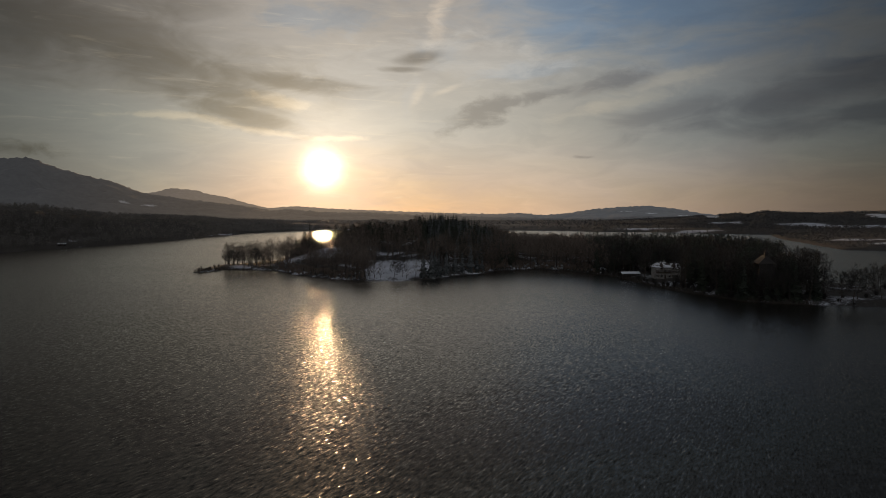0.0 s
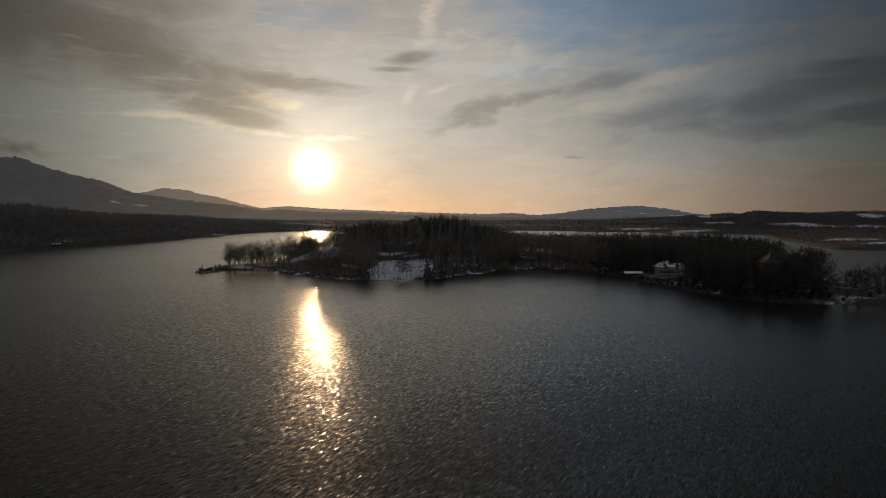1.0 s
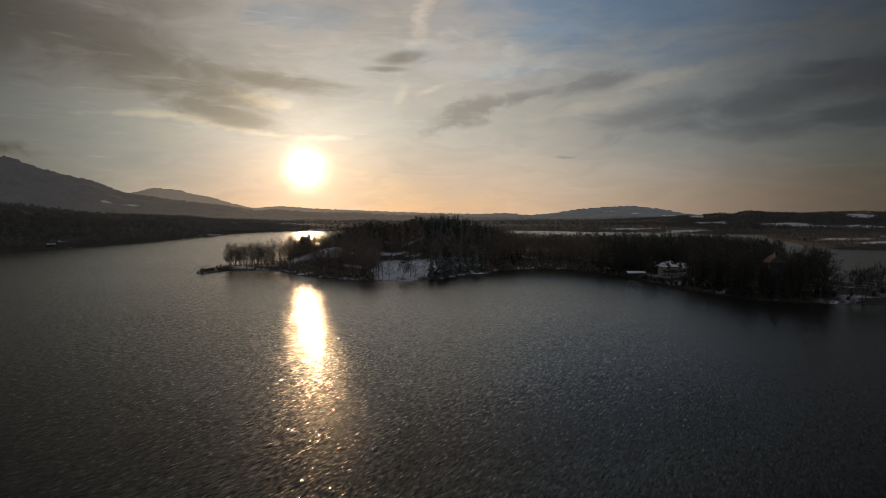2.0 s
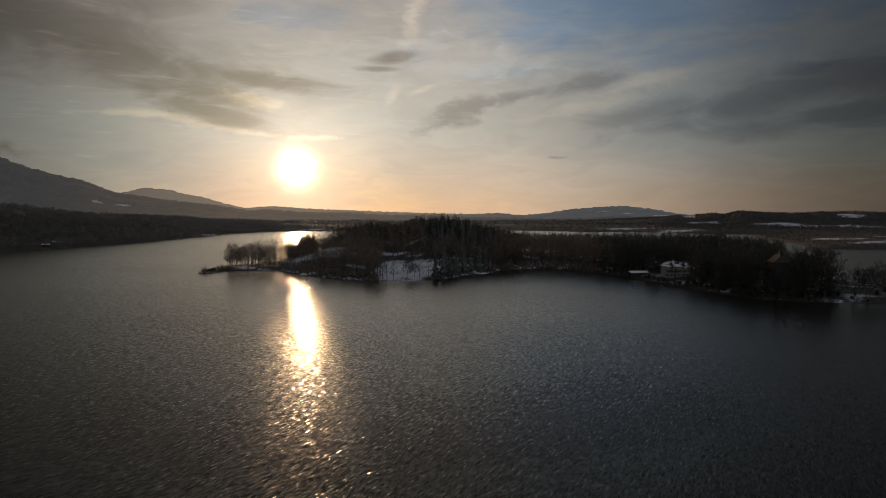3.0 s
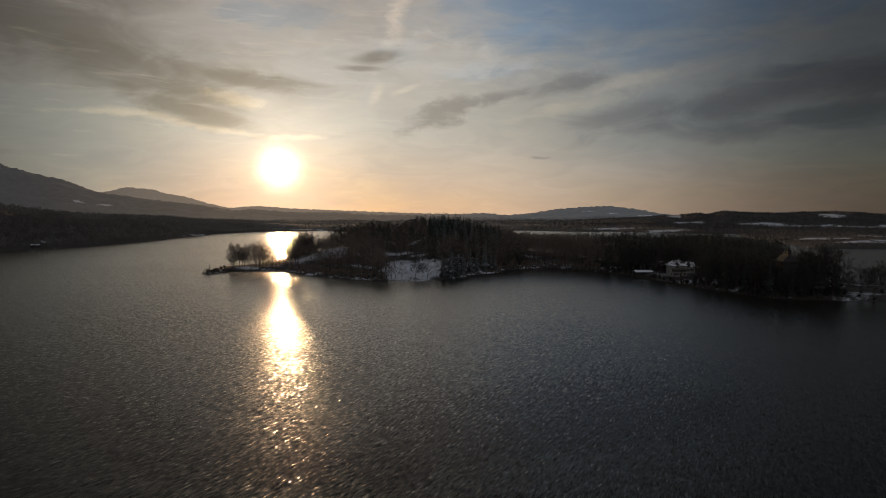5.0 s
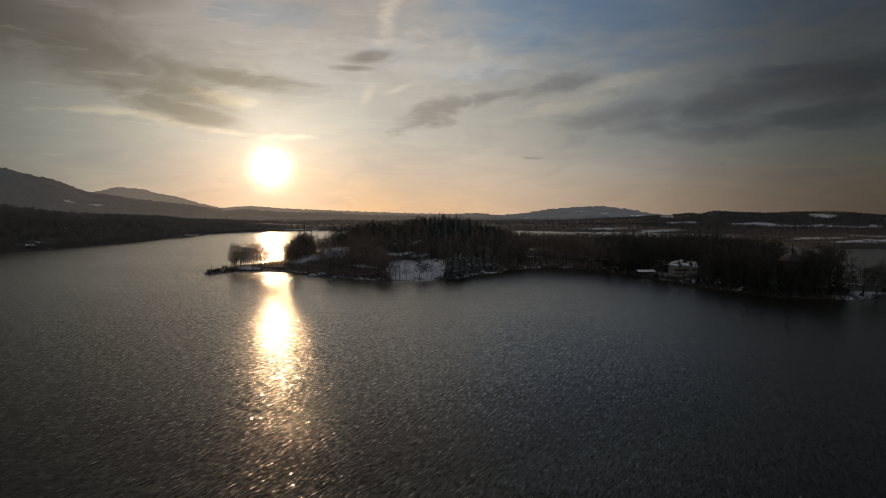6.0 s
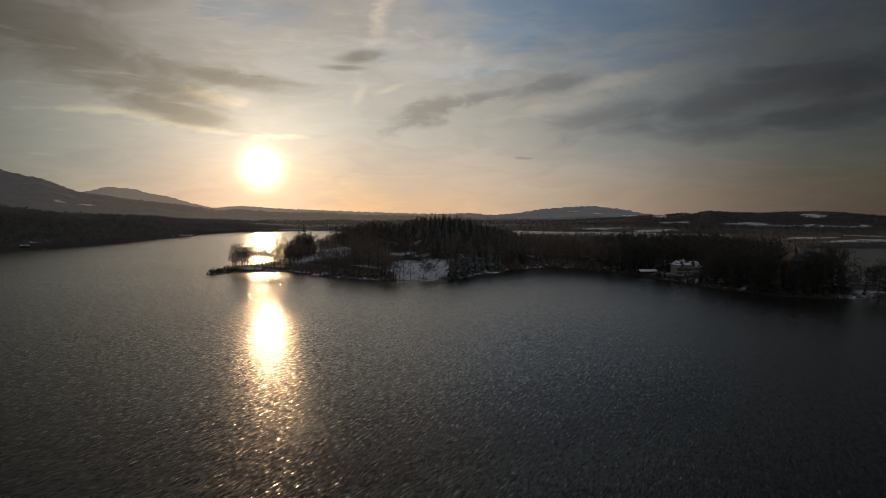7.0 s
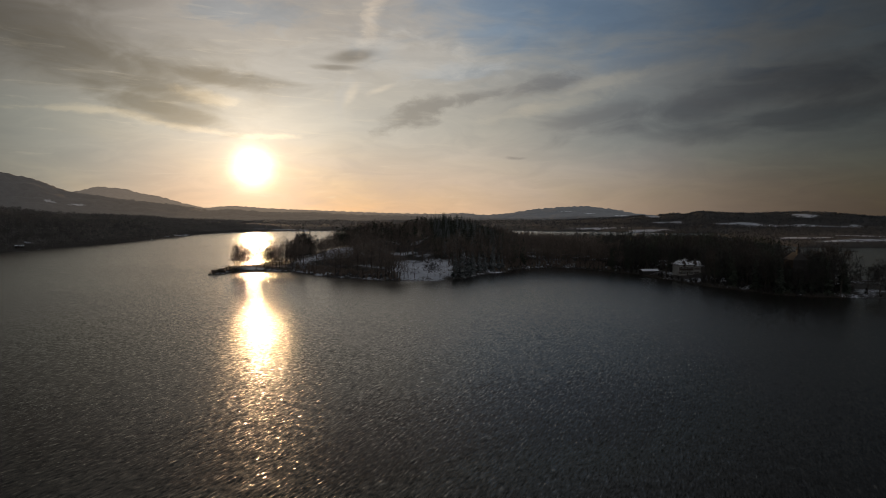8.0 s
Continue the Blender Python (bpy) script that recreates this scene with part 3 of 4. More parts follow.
# ---------------------------------------------------------------- trees
def turned_way(way, angle, spin):
    """A direction at that angle (radians) from way, spun round it."""
    side = way.orthogonal().normalized()
    return (way * math.cos(angle) + (side * math.cos(spin) + way.cross(side) * math.sin(spin)) * math.sin(angle)).normalized()


def bare_tree_geo(seed, tall, limbs=13, subs=6, shoots=4, twigs=3, spread=0.30, clear=0.2, fine=0.05):
    """Trunk with limbs and branches, and a crown of fine shoots and twigs, of a leafless broadleaved tree."""
    rng = random.Random(seed)
    wood, crown = Geo(), Geo()
    r0 = tall * 0.013 + 0.05
    lean = Vector((rng.uniform(-0.06, 0.06), rng.uniform(-0.06, 0.06), 0))
    stem = [Vector((0, 0, -0.6))]
    for k in range(1, 6):
        f = k / 5
        stem.append(Vector((lean.x * tall * f + rng.uniform(-0.25, 0.25), lean.y * tall * f + rng.uniform(-0.25, 0.25), tall * 0.82 * f)))
    wood.tube(stem, [r0 * 1.3] + [r0 * (1 - 0.84 * k / 5) for k in range(1, 6)], 5, False)

    def along(pts, f):
        x = f * (len(pts) - 1)
        i = min(int(x), len(pts) - 2)
        return pts[i].lerp(pts[i + 1], x - i)

    def bend(start, way, length, rise):
        mid = start + way * length * 0.5 + Vector((rng.uniform(-.06, .06), rng.uniform(-.06, .06), 0)) * length
        return [start, mid, mid + (way + Vector((0, 0, rise))).normalized() * length * 0.5]

    for i in range(limbs):
        f = clear + (1 - clear) * (i + rng.random() * 0.6) / limbs
        start = along(stem, min(f, 0.985))
        # a rounded outline: long limbs low in the crown, short ones on top
        reach = tall * spread * (1.12 - 0.55 * ((f - clear) / (1 - clear)) ** 1.6) * rng.uniform(0.72, 1.12)
        way = turned_way(Vector((0, 0, 1)), rng.uniform(1.0, 1.4) - 0.62 * f, i * 2.4 + rng.uniform(-0.5, 0.5))
        limb = bend(start, way, reach, 0.30)
        r = r0 * 0.40 * (1.1 - f * 0.65)
        wood.tube(limb, [r, r * 0.62, r * 0.25], 3, False)
        for j in range(subs):
            q = 0.22 + 0.78 * (j + rng.random()) / subs
            length = reach * (0.62 - 0.28 * q) * rng.uniform(0.8, 1.2)
            w1 = turned_way(way, rng.uniform(0.45, 1.0), rng.uniform(0, 6.283))
            w1 = (w1 + Vector((0, 0, 0.22))).normalized()
            s1 = along(limb, q)
            branch = bend(s1, w1, length, 0.2)
            wood.blade(branch[0], branch[2], r * 0.30 + 0.012, w1.orthogonal().normalized())
            for k in range(shoots):
                s2 = along(branch, 0.25 + 0.75 * (k + rng.random()) / shoots)
                w2 = turned_way(w1, rng.uniform(0.35, 1.0), rng.uniform(0, 6.283))
                l2 = length * rng.uniform(0.35, 0.62)
                e2 = s2 + w2 * l2 + Vector((0, 0, l2 * 0.12))
                crown.blade(s2, e2, fine * 1.15, turned_way(w2, 1.57, rng.uniform(0, 6.283)))
                for _ in range(twigs):
                    s3 = s2.lerp(e2, rng.uniform(0.3, 1.0))
                    w3 = turned_way(w2, rng.uniform(0.3, 1.1), rng.uniform(0, 6.283))
                    crown.blade(s3, s3 + w3 * l2 * rng.uniform(0.45, 0.8), fine, turned_way(w3, 1.57, rng.uniform(0, 6.283)))
    return wood, crown


def pine_geo(seed, tall, limbs=15, clumps=6, tufts=6):
    """Trunk and broken, rounded tiers of needle tufts, of a Scots pine."""
    rng = random.Random(seed)
    wood, crown = Geo(), Geo()
    wood.tube([(0, 0, -0.6), (rng.uniform(-.3, .3), rng.uniform(-.3, .3), tall * 0.5), (0, 0, tall * 0.94)], [tall * 0.013 + 0.05, tall * 0.010, 0.05], 5, False)
    for i in range(limbs):
        f = 0.30 + 0.67 * (i + rng.random() * 0.6) / limbs
        a = i * 2.4 + rng.uniform(-0.5, 0.5)
        reach = tall * 0.21 * math.sin(math.pi * min(0.93, 0.32 + 0.68 * (f - 0.3) / 0.7)) * rng.uniform(0.7, 1.2)
        start = Vector((0, 0, tall * f))
        tip = start + Vector((math.cos(a), math.sin(a), rng.uniform(0.05, 0.5))) * reach
        wood.tube([start, tip], [0.09, 0.03], 3, False)
        for k in range(clumps):
            c = start.lerp(tip, 0.35 + 0.65 * (k + rng.random()) / clumps) + Vector((rng.uniform(-.5, .5), rng.uniform(-.5, .5), rng.uniform(-.1, .5)))
            for q in range(tufts):
                w = Vector((rng.uniform(-1, 1), rng.uniform(-1, 1), rng.uniform(-0.35, 1))).normalized()
                crown.blade(c - w * 0.2, c + w * rng.uniform(0.5, 1.0), rng.uniform(0.12, 0.22), turned_way(w, 1.57, rng.uniform(0, 6.283)))
    return wood, crown


def conifer_geo(seed, tall, whorls=21, arms=8, width=0.17, bare=0.06):
    """Trunk, and drooping tiers of needle boughs, of a spruce."""
    rng = random.Random(seed)
    wood, crown = Geo(), Geo()
    wood.tube([(0, 0, -0.6), (0, 0, tall * 0.5), (0, 0, tall * 0.97)], [tall * 0.014 + 0.04, tall * 0.009, 0.03], 6)
    for i in range(whorls):
        f = i / (whorls - 1)
        z = tall * (bare + (0.985 - bare) * f)
        reach = tall * width * (1 - f) ** 0.85 * rng.uniform(0.62, 1.15) + 0.25
        count = max(4, round(arms * (1 - 0.45 * f)))
        off = rng.uniform(0, 6.28)
        for j in range(count):
            a = off + 6.283 * j / count + rng.uniform(-0.25, 0.25)
            out = Vector((math.cos(a), math.sin(a), 0))
            side = Vector((-out.y, out.x, 0))
            L = reach * rng.uniform(0.5, 1.2)
            droop = -0.28 - 0.22 * (1 - f) + rng.uniform(-0.08, 0.08)
            base = Vector((0, 0, z))
            mid = base + out * L * 0.55 + Vector((0, 0, droop * L * 0.35))
            tip = base + out * L + Vector((0, 0, droop * L))
            w = L * 0.30 + 0.12
            crown.face(base, mid + side * w, tip, mid - side * w + Vector((0, 0, -0.12 * L)))
            drop = Vector((0, 0, -0.36 * L - 0.4))
            crown.face(base + out * L * 0.15, tip, mid + drop)
            crown.face(mid + side * w, mid + side * w * 0.55 + drop * 0.8 + out * L * 0.18, mid - side * 0.1 * w)
            crown.face(mid - side * w, mid - side * w * 0.55 + drop * 0.8 + out * L * 0.18, mid + side * 0.1 * w)
    return wood, crown


def far_bare_geo(seed, tall, blades=64, wide=0.30, leaf=0.20):
    """A far broadleaved tree: trunk and a rounded, loose crown of twig sprays."""
    rng = random.Random(seed)
    g = Geo()
    g.tube([(0, 0, -1), (0, 0, tall * 0.7)], [0.25, 0.08], 3, False)
    for k in range(blades):
        a, c = rng.uniform(0, 6.283), rng.uniform(-1, 1)
        q = rng.uniform(0.25, 1.0) ** 0.45
        flat = math.sqrt(1 - c * c)
        p = Vector((wide * tall * q * flat * math.cos(a), wide * tall * q * flat * math.sin(a), tall * (0.60 + 0.38 * q * c)))
        w = (p - Vector((0, 0, tall * 0.4))).normalized() + Vector((rng.uniform(-1, 1), rng.uniform(-1, 1), rng.uniform(-1, 1))) * 0.7
        w.normalize()
        h = tall * rng.uniform(0.06, 0.12)
        g.blade(p - w * h, p + w * h, leaf * rng.uniform(0.7, 1.4), turned_way(w, 1.57, rng.uniform(0, 6.283)))
    return g


def tree_thing(name, geos, crown_mat, label, category, x, y, group):
    root = tagged(new(name), label, category, group)
    root.matrix_basis = pose(x, y, height(x, y))
    wood, crown = geos
    part("trunk", wood, BARK, root)
    part("crown", crown, crown_mat, root)
    return root


def scatter(rng, count, region, keep, gap):
    """Random places in a box, at least gap apart, where keep(x, y) holds."""
    x0, x1, y0, y1 = region
    cells, out = {}, []
    tries = count * 14
    xs, ys = rng.uniform(x0, x1, tries), rng.uniform(y0, y1, tries)
    ok = keep(xs, ys)
    for x, y, good in zip(xs, ys, ok):
        if not good:
            continue
        c = (int(x // gap), int(y // gap))
        if any((x - u) ** 2 + (y - v) ** 2 < gap * gap for i in (-1, 0, 1) for j in (-1, 0, 1) for u, v in cells.get((c[0] + i, c[1] + j), ())):
            continue
        cells.setdefault(c, []).append((x, y))
        out.append((x, y))
        if len(out) == count:
            break
    return out


def woods(name, geos, places, low, high, mats, label, seed, category="forest"):
    """Many trees joined into one object."""
    rng = np.random.default_rng(seed)
    arrays = [g.arrays() for g in geos]
    xs, ys = np.array([p[0] for p in places]), np.array([p[1] for p in places])
    zs = land(xs, ys)[0]
    V, T, S, base = [], [], [], 0
    for x, y, z in zip(xs, ys, zs):
        k = rng.integers(len(arrays))
        v, t = arrays[k]
        a, s = rng.uniform(0, 6.283), rng.uniform(low, high)
        c, q = math.cos(a) * s, math.sin(a) * s
        w = np.stack([v[:, 0] * c - v[:, 1] * q + x, v[:, 0] * q + v[:, 1] * c + y, v[:, 2] * s + z], -1)
        V.append(w), T.append(t + base), S.append(np.full(len(t), k % len(mats)))
        base += len(v)
    ob = new(name, mesh_arrays(name, np.concatenate(V), np.concatenate(T), mats, np.concatenate(S)))
    return tagged(ob, label, category, kind="stuff")


def tuple_join(geos):
    """Trunk and crown as one."""
    g = Geo()
    for q in geos:
        k = len(g.v)
        g.v.extend(q.v)
        g.f.extend(tuple(i + k for i in f) for f in q.f)
    return g


BARE = [bare_tree_geo(s, 18 + s % 3, limbs=12, subs=5, spread=0.31 + 0.03 * (s % 3), clear=0.14 + 0.08 * (s % 2), fine=0.05) for s in range(1, 6)]
OAK = [bare_tree_geo(s, 19, limbs=15, subs=7, shoots=5, spread=0.42, clear=0.2, fine=0.08) for s in (21, 22)]
CONIFER = [conifer_geo(s, 22, width=0.175 + 0.028 * (s % 3)) for s in range(31, 35)]

bare_masters, conifer_masters, oak_masters, frosted_masters = [], [], [], []
rng = np.random.default_rng(5)


def plant(masters, variants, x, y, size, name, mat, label, category, group):
    """Put one tree at x, y: the first of each variant is built, the others copied."""
    k = int(rng.integers(len(variants)))
    while len(masters) < len(variants):
        masters.append(None)
    z = height(x, y)
    m = pose(x, y, z - 0.1, rng.uniform(-2, 2), rng.uniform(-2, 2), rng.uniform(0, 360)) @ Matrix.Diagonal((size, size, size * rng.uniform(0.92, 1.08), 1))
    if masters[k] is None:
        masters[k] = tree_thing(name, variants[k], mat, label, category, x, y, group)
        masters[k].matrix_basis = m
        return
    old = masters[k]
    t = copy_thing(old, Matrix.Identity(4))
    t.matrix_basis = m


bare_places, dim_bare_masters = [], []


def plant_bare(x, y, size=1.0):
    """Noted first: the three hundred nearest the water become trees of their own."""
    bare_places.append((x, y, size))


def plant_dim_bare(x, y, size=1.0):
    # the same bare trees, with the dimness of the east put into their colour
    plant(dim_bare_masters, BARE, x, y, size, "alder_tree", DARKTWIGS, "leafless tree, darkened in colour, by the lake house shore", "tree", "alders of the eastern shore")


def put_bare(x, y, size=1.0):
    plant(bare_masters, BARE, x, y, size, "bare_tree", TWIGS, "leafless brown broadleaved tree on the snowy island", "tree", "leafless trees of the island")


def plant_oak(x, y, size=1.0):
    plant(oak_masters, OAK, x, y, size, "oak_tree", DARKTWIGS, "wide leafless dark oak by the snowy shore", "tree", "oaks along the shore")


def plant_conifer(x, y, size=1.0):
    plant(conifer_masters, CONIFER, x, y, size, "spruce_tree", NEEDLES, "dark green spruce among bare trees", "tree", "spruces of the island")


def plant_frosted(x, y, size=1.0):
    plant(frosted_masters, CONIFER, x, y, size, "snowy_spruce_tree", FROSTED, "spruce dusted with snow on the wooded hill", "tree", "snow-dusted spruces")


def island_part(lo, hi):
    def keep(x, y):
        d = inside_and_distance(ISLAND + ISLAND_BACK, x, y)
        return (d > lo) & (d < hi)
    return keep


def open_snow(x, y):
    """The meadow and glades, where no tree stands."""
    return (bump2(x, y, -40, 420, 17, 50) > 0.42) | (bump2(x, y, -24, 418, 17, 44) > 0.42) | (bump2(x, y, -97, 495, 13, 24) > 0.45) | (np.hypot(x - 142, y - 372) < 13) | (np.hypot(x - 126, y - 394) < 11) | ((x > 131) & (x < 152) & (y > 352) & (y < 386))


# the spit: a file of bare trees
for x, y in scatter(rng, 60, (-181, -124, 458, 515), lambda x, y: island_part(2, 40)(x, y) & (y > 474 - 0.35 * (x + 180)), 3.3):
    plant_bare(x, y, rng.uniform(0.72, 1.0))
for x, y, size in ((-179, 482, 0.85), (-176, 480, 0.95), (-174, 484, 0.9), (-171, 479, 0.8), (-178, 486, 0.75)):
    plant_bare(x, y, size)
for x, y in scatter(rng, 4, (-176, -140, 462, 500), lambda x, y: island_part(4, 60)(x, y), 4.5):
    plant_oak(x, y, rng.uniform(0.6, 0.76))
# bare trees along the front of the hill
grove = lambda x, y: (x > -17) & (x < 22) & (y < 432)
front = lambda x, y: island_part(2, 60)(x, y) & ~open_snow(x, y) & ~grove(x, y) & (y < 520) & ((x > -86) | (y < 458))
for x, y in scatter(rng, 100, (-98, 44, 380, 500), front, 5.0):
    plant_bare(x, y, rng.uniform(0.7, 1.05))
# thin trees on the snowy shoulder
for x, y in scatter(rng, 58, (-134, -82, 425, 560), island_part(3, 200), 4.0):
    plant_bare(x, y, rng.uniform(0.45, 0.75))
# single thin trees at the edge of the meadow
for x, y, size in ((-54, 385, 0.72), (-50, 392, 0.8), (-24, 386, 0.62), (-12, 390, 0.75), (-58, 390, 0.85), (-45, 386, 0.66), (-56, 386, 0.8), (-52, 388, 0.9), (-48, 384, 0.75), (-60, 394, 0.85), (-41, 385, 0.6), (-18, 387, 0.62)):
    plant_bare(x, y, size)
for x, y, size in ((-32, 387, 0.58), (-27, 389, 0.5)):
    plant_oak(x, y, size)
# the bay
for x, y in scatter(rng, 60, (36, 122, 425, 520), island_part(2, 40), 4.6):
    plant_bare(x, y, rng.uniform(0.8, 1.08))
# eastern shore
east = lambda x, y: island_part(3, 40)(x, y) & ~open_snow(x, y) & (np.hypot(x - 163.5, y - 298.5) > 8.5)
for x, y in scatter(rng, 85, (112, 185, 282, 440), east, 4.6):
    if rng.random() < 0.7:
        plant_dim_bare(x, y, rng.uniform(0.8, 1.1))
    else:
        plant_conifer(x, y, rng.uniform(0.7, 1.0))
for x, y, size in ((177, 282, 1.12), (190, 279, 0.74), (194, 276, 0.72), (186, 284, 0.6), (155, 290, 0.62), (158.5, 287.5, 0.66), (163, 286, 0.6), (167, 286.5, 0.66), (171, 290, 0.72), (152, 303, 0.95), (184, 296, 1.1), (189, 301, 1.15), (181, 302, 1.05), (200, 282, 0.75), (210, 280, 0.8), (219, 276, 0.8), (229, 274, 0.8), (241, 268, 0.85), (254, 266, 0.9), (270, 260, 0.9)):
    plant_oak(x, y, size)
# spruces that stand out
for x, y, size in ((137, 361, 0.45), (141, 358, 0.5), (146, 357, 0.55), (133, 364, 0.4)):
    plant_bare(x, y, size)
for x, y, size in ((-142, 631, 1.42), (-147, 629, 1.22), (-137, 632, 1.2), (-151, 634, 1.1), (-137, 626, 0.95), (-146, 618, 0.85), (-151, 628, 0.9), (-140, 640, 1.1), (-134, 634, 0.8), (-149, 610, 0.8), (-143, 604, 0.7), (-154, 618, 0.8), (-156, 606, 0.75), (-150, 598, 0.7), (-145, 590, 0.62), (-138, 612, 0.7), (-152, 640, 0.85), (-131, 622, 0.62), (-117, 600, 0.6), (-111, 612, 0.66), (-124, 618, 0.5), (160, 370, 0.7), (149, 291, 0.9), (176, 309, 0.6), (154.5, 291, 0.72), (159, 287.5, 0.66), (164, 286.5, 0.7), (168.5, 288, 0.64), (172, 293, 0.68)):
    plant_conifer(x, y, size)
for x, y, size in ((-13, 391, 0.8), (-8, 394, 0.95), (-3, 399, 0.85), (2, 408, 0.8), (-6, 405, 0.9), (3, 418, 0.7), (9, 422, 0.75), (14, 427, 0.65), (20, 430, 0.98), (25, 432, 0.7), (29, 437, 0.6)):
    plant_frosted(x, y, size)
for x, y, size in ((-146, 624, 1.0), (-139, 628, 1.05), (-151, 620, 0.9), (-133, 622, 1.0), (-154, 610, 0.8), (-127, 628, 0.8), (-118, 612, 0.72), (-111, 604, 0.8), (-122, 600, 0.6), (-141, 614, 0.9)):
    plant_oak(x, y, size)
# lower trees on the saddle west of the hill
for x, y in scatter(rng, 26, (-136, -103, 530, 660), island_part(3, 200), 4.5):
    plant_bare(x, y, rng.uniform(0.45, 0.62))
# the snowy spruce wood on the hill's shoulder
for x, y in scatter(rng, 100, (-15, 54, 470, 590), island_part(20, 300), 5.2):
    plant_frosted(x, y, rng.uniform(0.6, 0.86))

bare_places.sort(key=lambda q: q[1])
for q in bare_places[:296]:
    put_bare(*q)
FAR_BARE = [far_bare_geo(k, 19, 90, 0.24, 0.15) for k in range(4)]
FAR_CONIFER = [tuple_join(conifer_geo(k, 21, 11, 6, 0.17 + 0.03 * (k % 3))) for k in range(10, 14)]
PINE = [tuple_join(pine_geo(k, 20)) for k in range(4)]
inner = lambda x, y: island_part(10, 400)(x, y) & ~open_snow(x, y)
hill_trees = scatter(rng, 800, (-104, 60, 470, 692), inner, 5.0)
MIDDLE = [tuple_join(bare_tree_geo(k, 18.5, 9, 4, 3, 2, spread=0.32, clear=0.24, fine=0.085)) for k in (71, 72, 73, 74)]
west = [q for q in hill_trees if q[0] < -18]
woods("saddle_wood", MIDDLE, [q[:2] for q in bare_places[296:]], 0.6, 0.9, [TWIGS], "low leafless trees behind the shore", 2)
woods("hill_wood", MIDDLE, [q for i, q in enumerate(west) if i % 5 < 3], 0.90, 1.15, [TWIGS], "leafless brown wood on the island hill", 3)
woods("hill_pines", PINE, [q for i, q in enumerate(west) if i % 5 >= 3 and q[1] > 500], 0.75, 0.98, [NEEDLES], "dark round-crowned pines on the island hill", 23)
woods("hill_spruces", FAR_CONIFER, [q for i, q in enumerate(hill_trees) if q[0] >= -18], 0.68, 0.92, [NEEDLES], "dark spruces among the hill wood", 4)
point_trees = scatter(rng, 120, (148, 330, 262, 335), lambda x, y: island_part(3, 60)(x, y) & ((x < 171) | (x > 232)) & (np.hypot(x - 163.5, y - 298.5) > 8.5), 4.4)
woods("point_wood", MIDDLE, point_trees, 0.5, 0.85, [DARKTWIGS], "leafless trees on the narrow snowy point", 7)
grove_trees = scatter(rng, 60, (158, 208, 283, 345), lambda x, y: island_part(3, 90)(x, y) & (x < 0.628 * y) & (np.hypot(x - 163.5, y - 298.5) > 8.5), 4.6)
woods("point_grove", MIDDLE, grove_trees, 0.85, 1.15, [DARKTWIGS], "tall dark leafless trees behind the eastern shore", 26)
east_trees = scatter(rng, 900, (45, 420, 262, 655), lambda x, y: inner(x, y) & ((y > 330) | (x < 175)) & (np.hypot(x - 163.5, y - 298.5) > 8.5), 5.2)
slope = lambda q: q[0] < 0.63 * q[1] - 20
spruces = [q for i, q in enumerate(east_trees) if q[0] >= 120 and i % 7 <= 2 and slope(q)]
pines = [q for i, q in enumerate(east_trees) if q[0] >= 120 and i % 7 == 3 and slope(q)]
broad = [q for i, q in enumerate(east_trees) if q[0] >= 120 and (i % 7 > 3 if slope(q) else i % 5 < 1)]
woods("bay_wood", FAR_BARE, [q for q in east_trees if q[0] < 120], 0.86, 1.12, [TWIGS], "leafless brown wood behind the bay", 15)
woods("east_wood", FAR_BARE, [q for q in broad if slope(q)], 0.85, 1.15, [DARKTWIGS], "leafless dark wood of the low island", 5)
woods("east_fringe_wood", MIDDLE, [q for q in broad if not slope(q)], 0.55, 0.9, [DARKTWIGS], "thin leafless trees at the wood's end", 16)
woods("east_spruces", FAR_CONIFER, spruces, 0.7, 1.15, [NEEDLES], "dark spruce wood of the low island", 6)
woods("east_pines", PINE, pines, 0.75, 1.1, [NEEDLES], "dark pines among the spruces of the low island", 24)


def bush_geo(seed, tall, blades=60):
    """A leafless many-stemmed shrub."""
    r = random.Random(seed)
    g = Geo()
    for k in range(blades):
        a, lean = r.uniform(0, 6.283), r.uniform(0.1, 0.9)
        s0 = Vector((0.3 * math.cos(a), 0.3 * math.sin(a), -0.2))
        e = Vector((math.cos(a) * lean, math.sin(a) * lean, 1)).normalized() * tall * r.uniform(0.55, 1.0)
        g.blade(s0, e, 0.05 + 0.012 * tall, Vector((-math.sin(a), math.cos(a), r.uniform(-1, 1))).normalized())
    return g


def reed_geo(seed, blades=26):
    r = random.Random(seed)
    g = Geo()
    for k in range(blades):
        x, y, a = r.uniform(-1.2, 1.2), r.uniform(-1.2, 1.2), r.uniform(0, 6.283)
        g.blade((x, y, -0.4), (x + r.uniform(-.3, .3), y + r.uniform(-.3, .3), r.uniform(1.2, 2.3)), 0.05, (math.cos(a), math.sin(a), 0))
    return g


SHRUBS = [bush_geo(k, 3.2 + 0.5 * k) for k in range(4)]
thicket = lambda x, y: island_part(0.5, 17)(x, y) & ~open_snow(x, y) & ~grove(x, y)
woods("shore_thicket", SHRUBS, scatter(rng, 560, (-128, 112, 380, 520), thicket, 2.6),
      0.6, 1.25, [TWIGS], "brown leafless shrubs along the island shore", 21, "shrubs")
woods("east_thicket", SHRUBS, scatter(rng, 420, (112, 250, 262, 520), lambda x, y: island_part(0.5, 22)(x, y) & ~open_snow(x, y) & (x < 166), 2.8) + scatter(rng, 60, (160, 300, 255, 320), island_part(0.5, 30), 3.0),
      0.6, 1.25, [DARKTWIGS], "dark leafless shrubs along the eastern shore", 25, "shrubs")
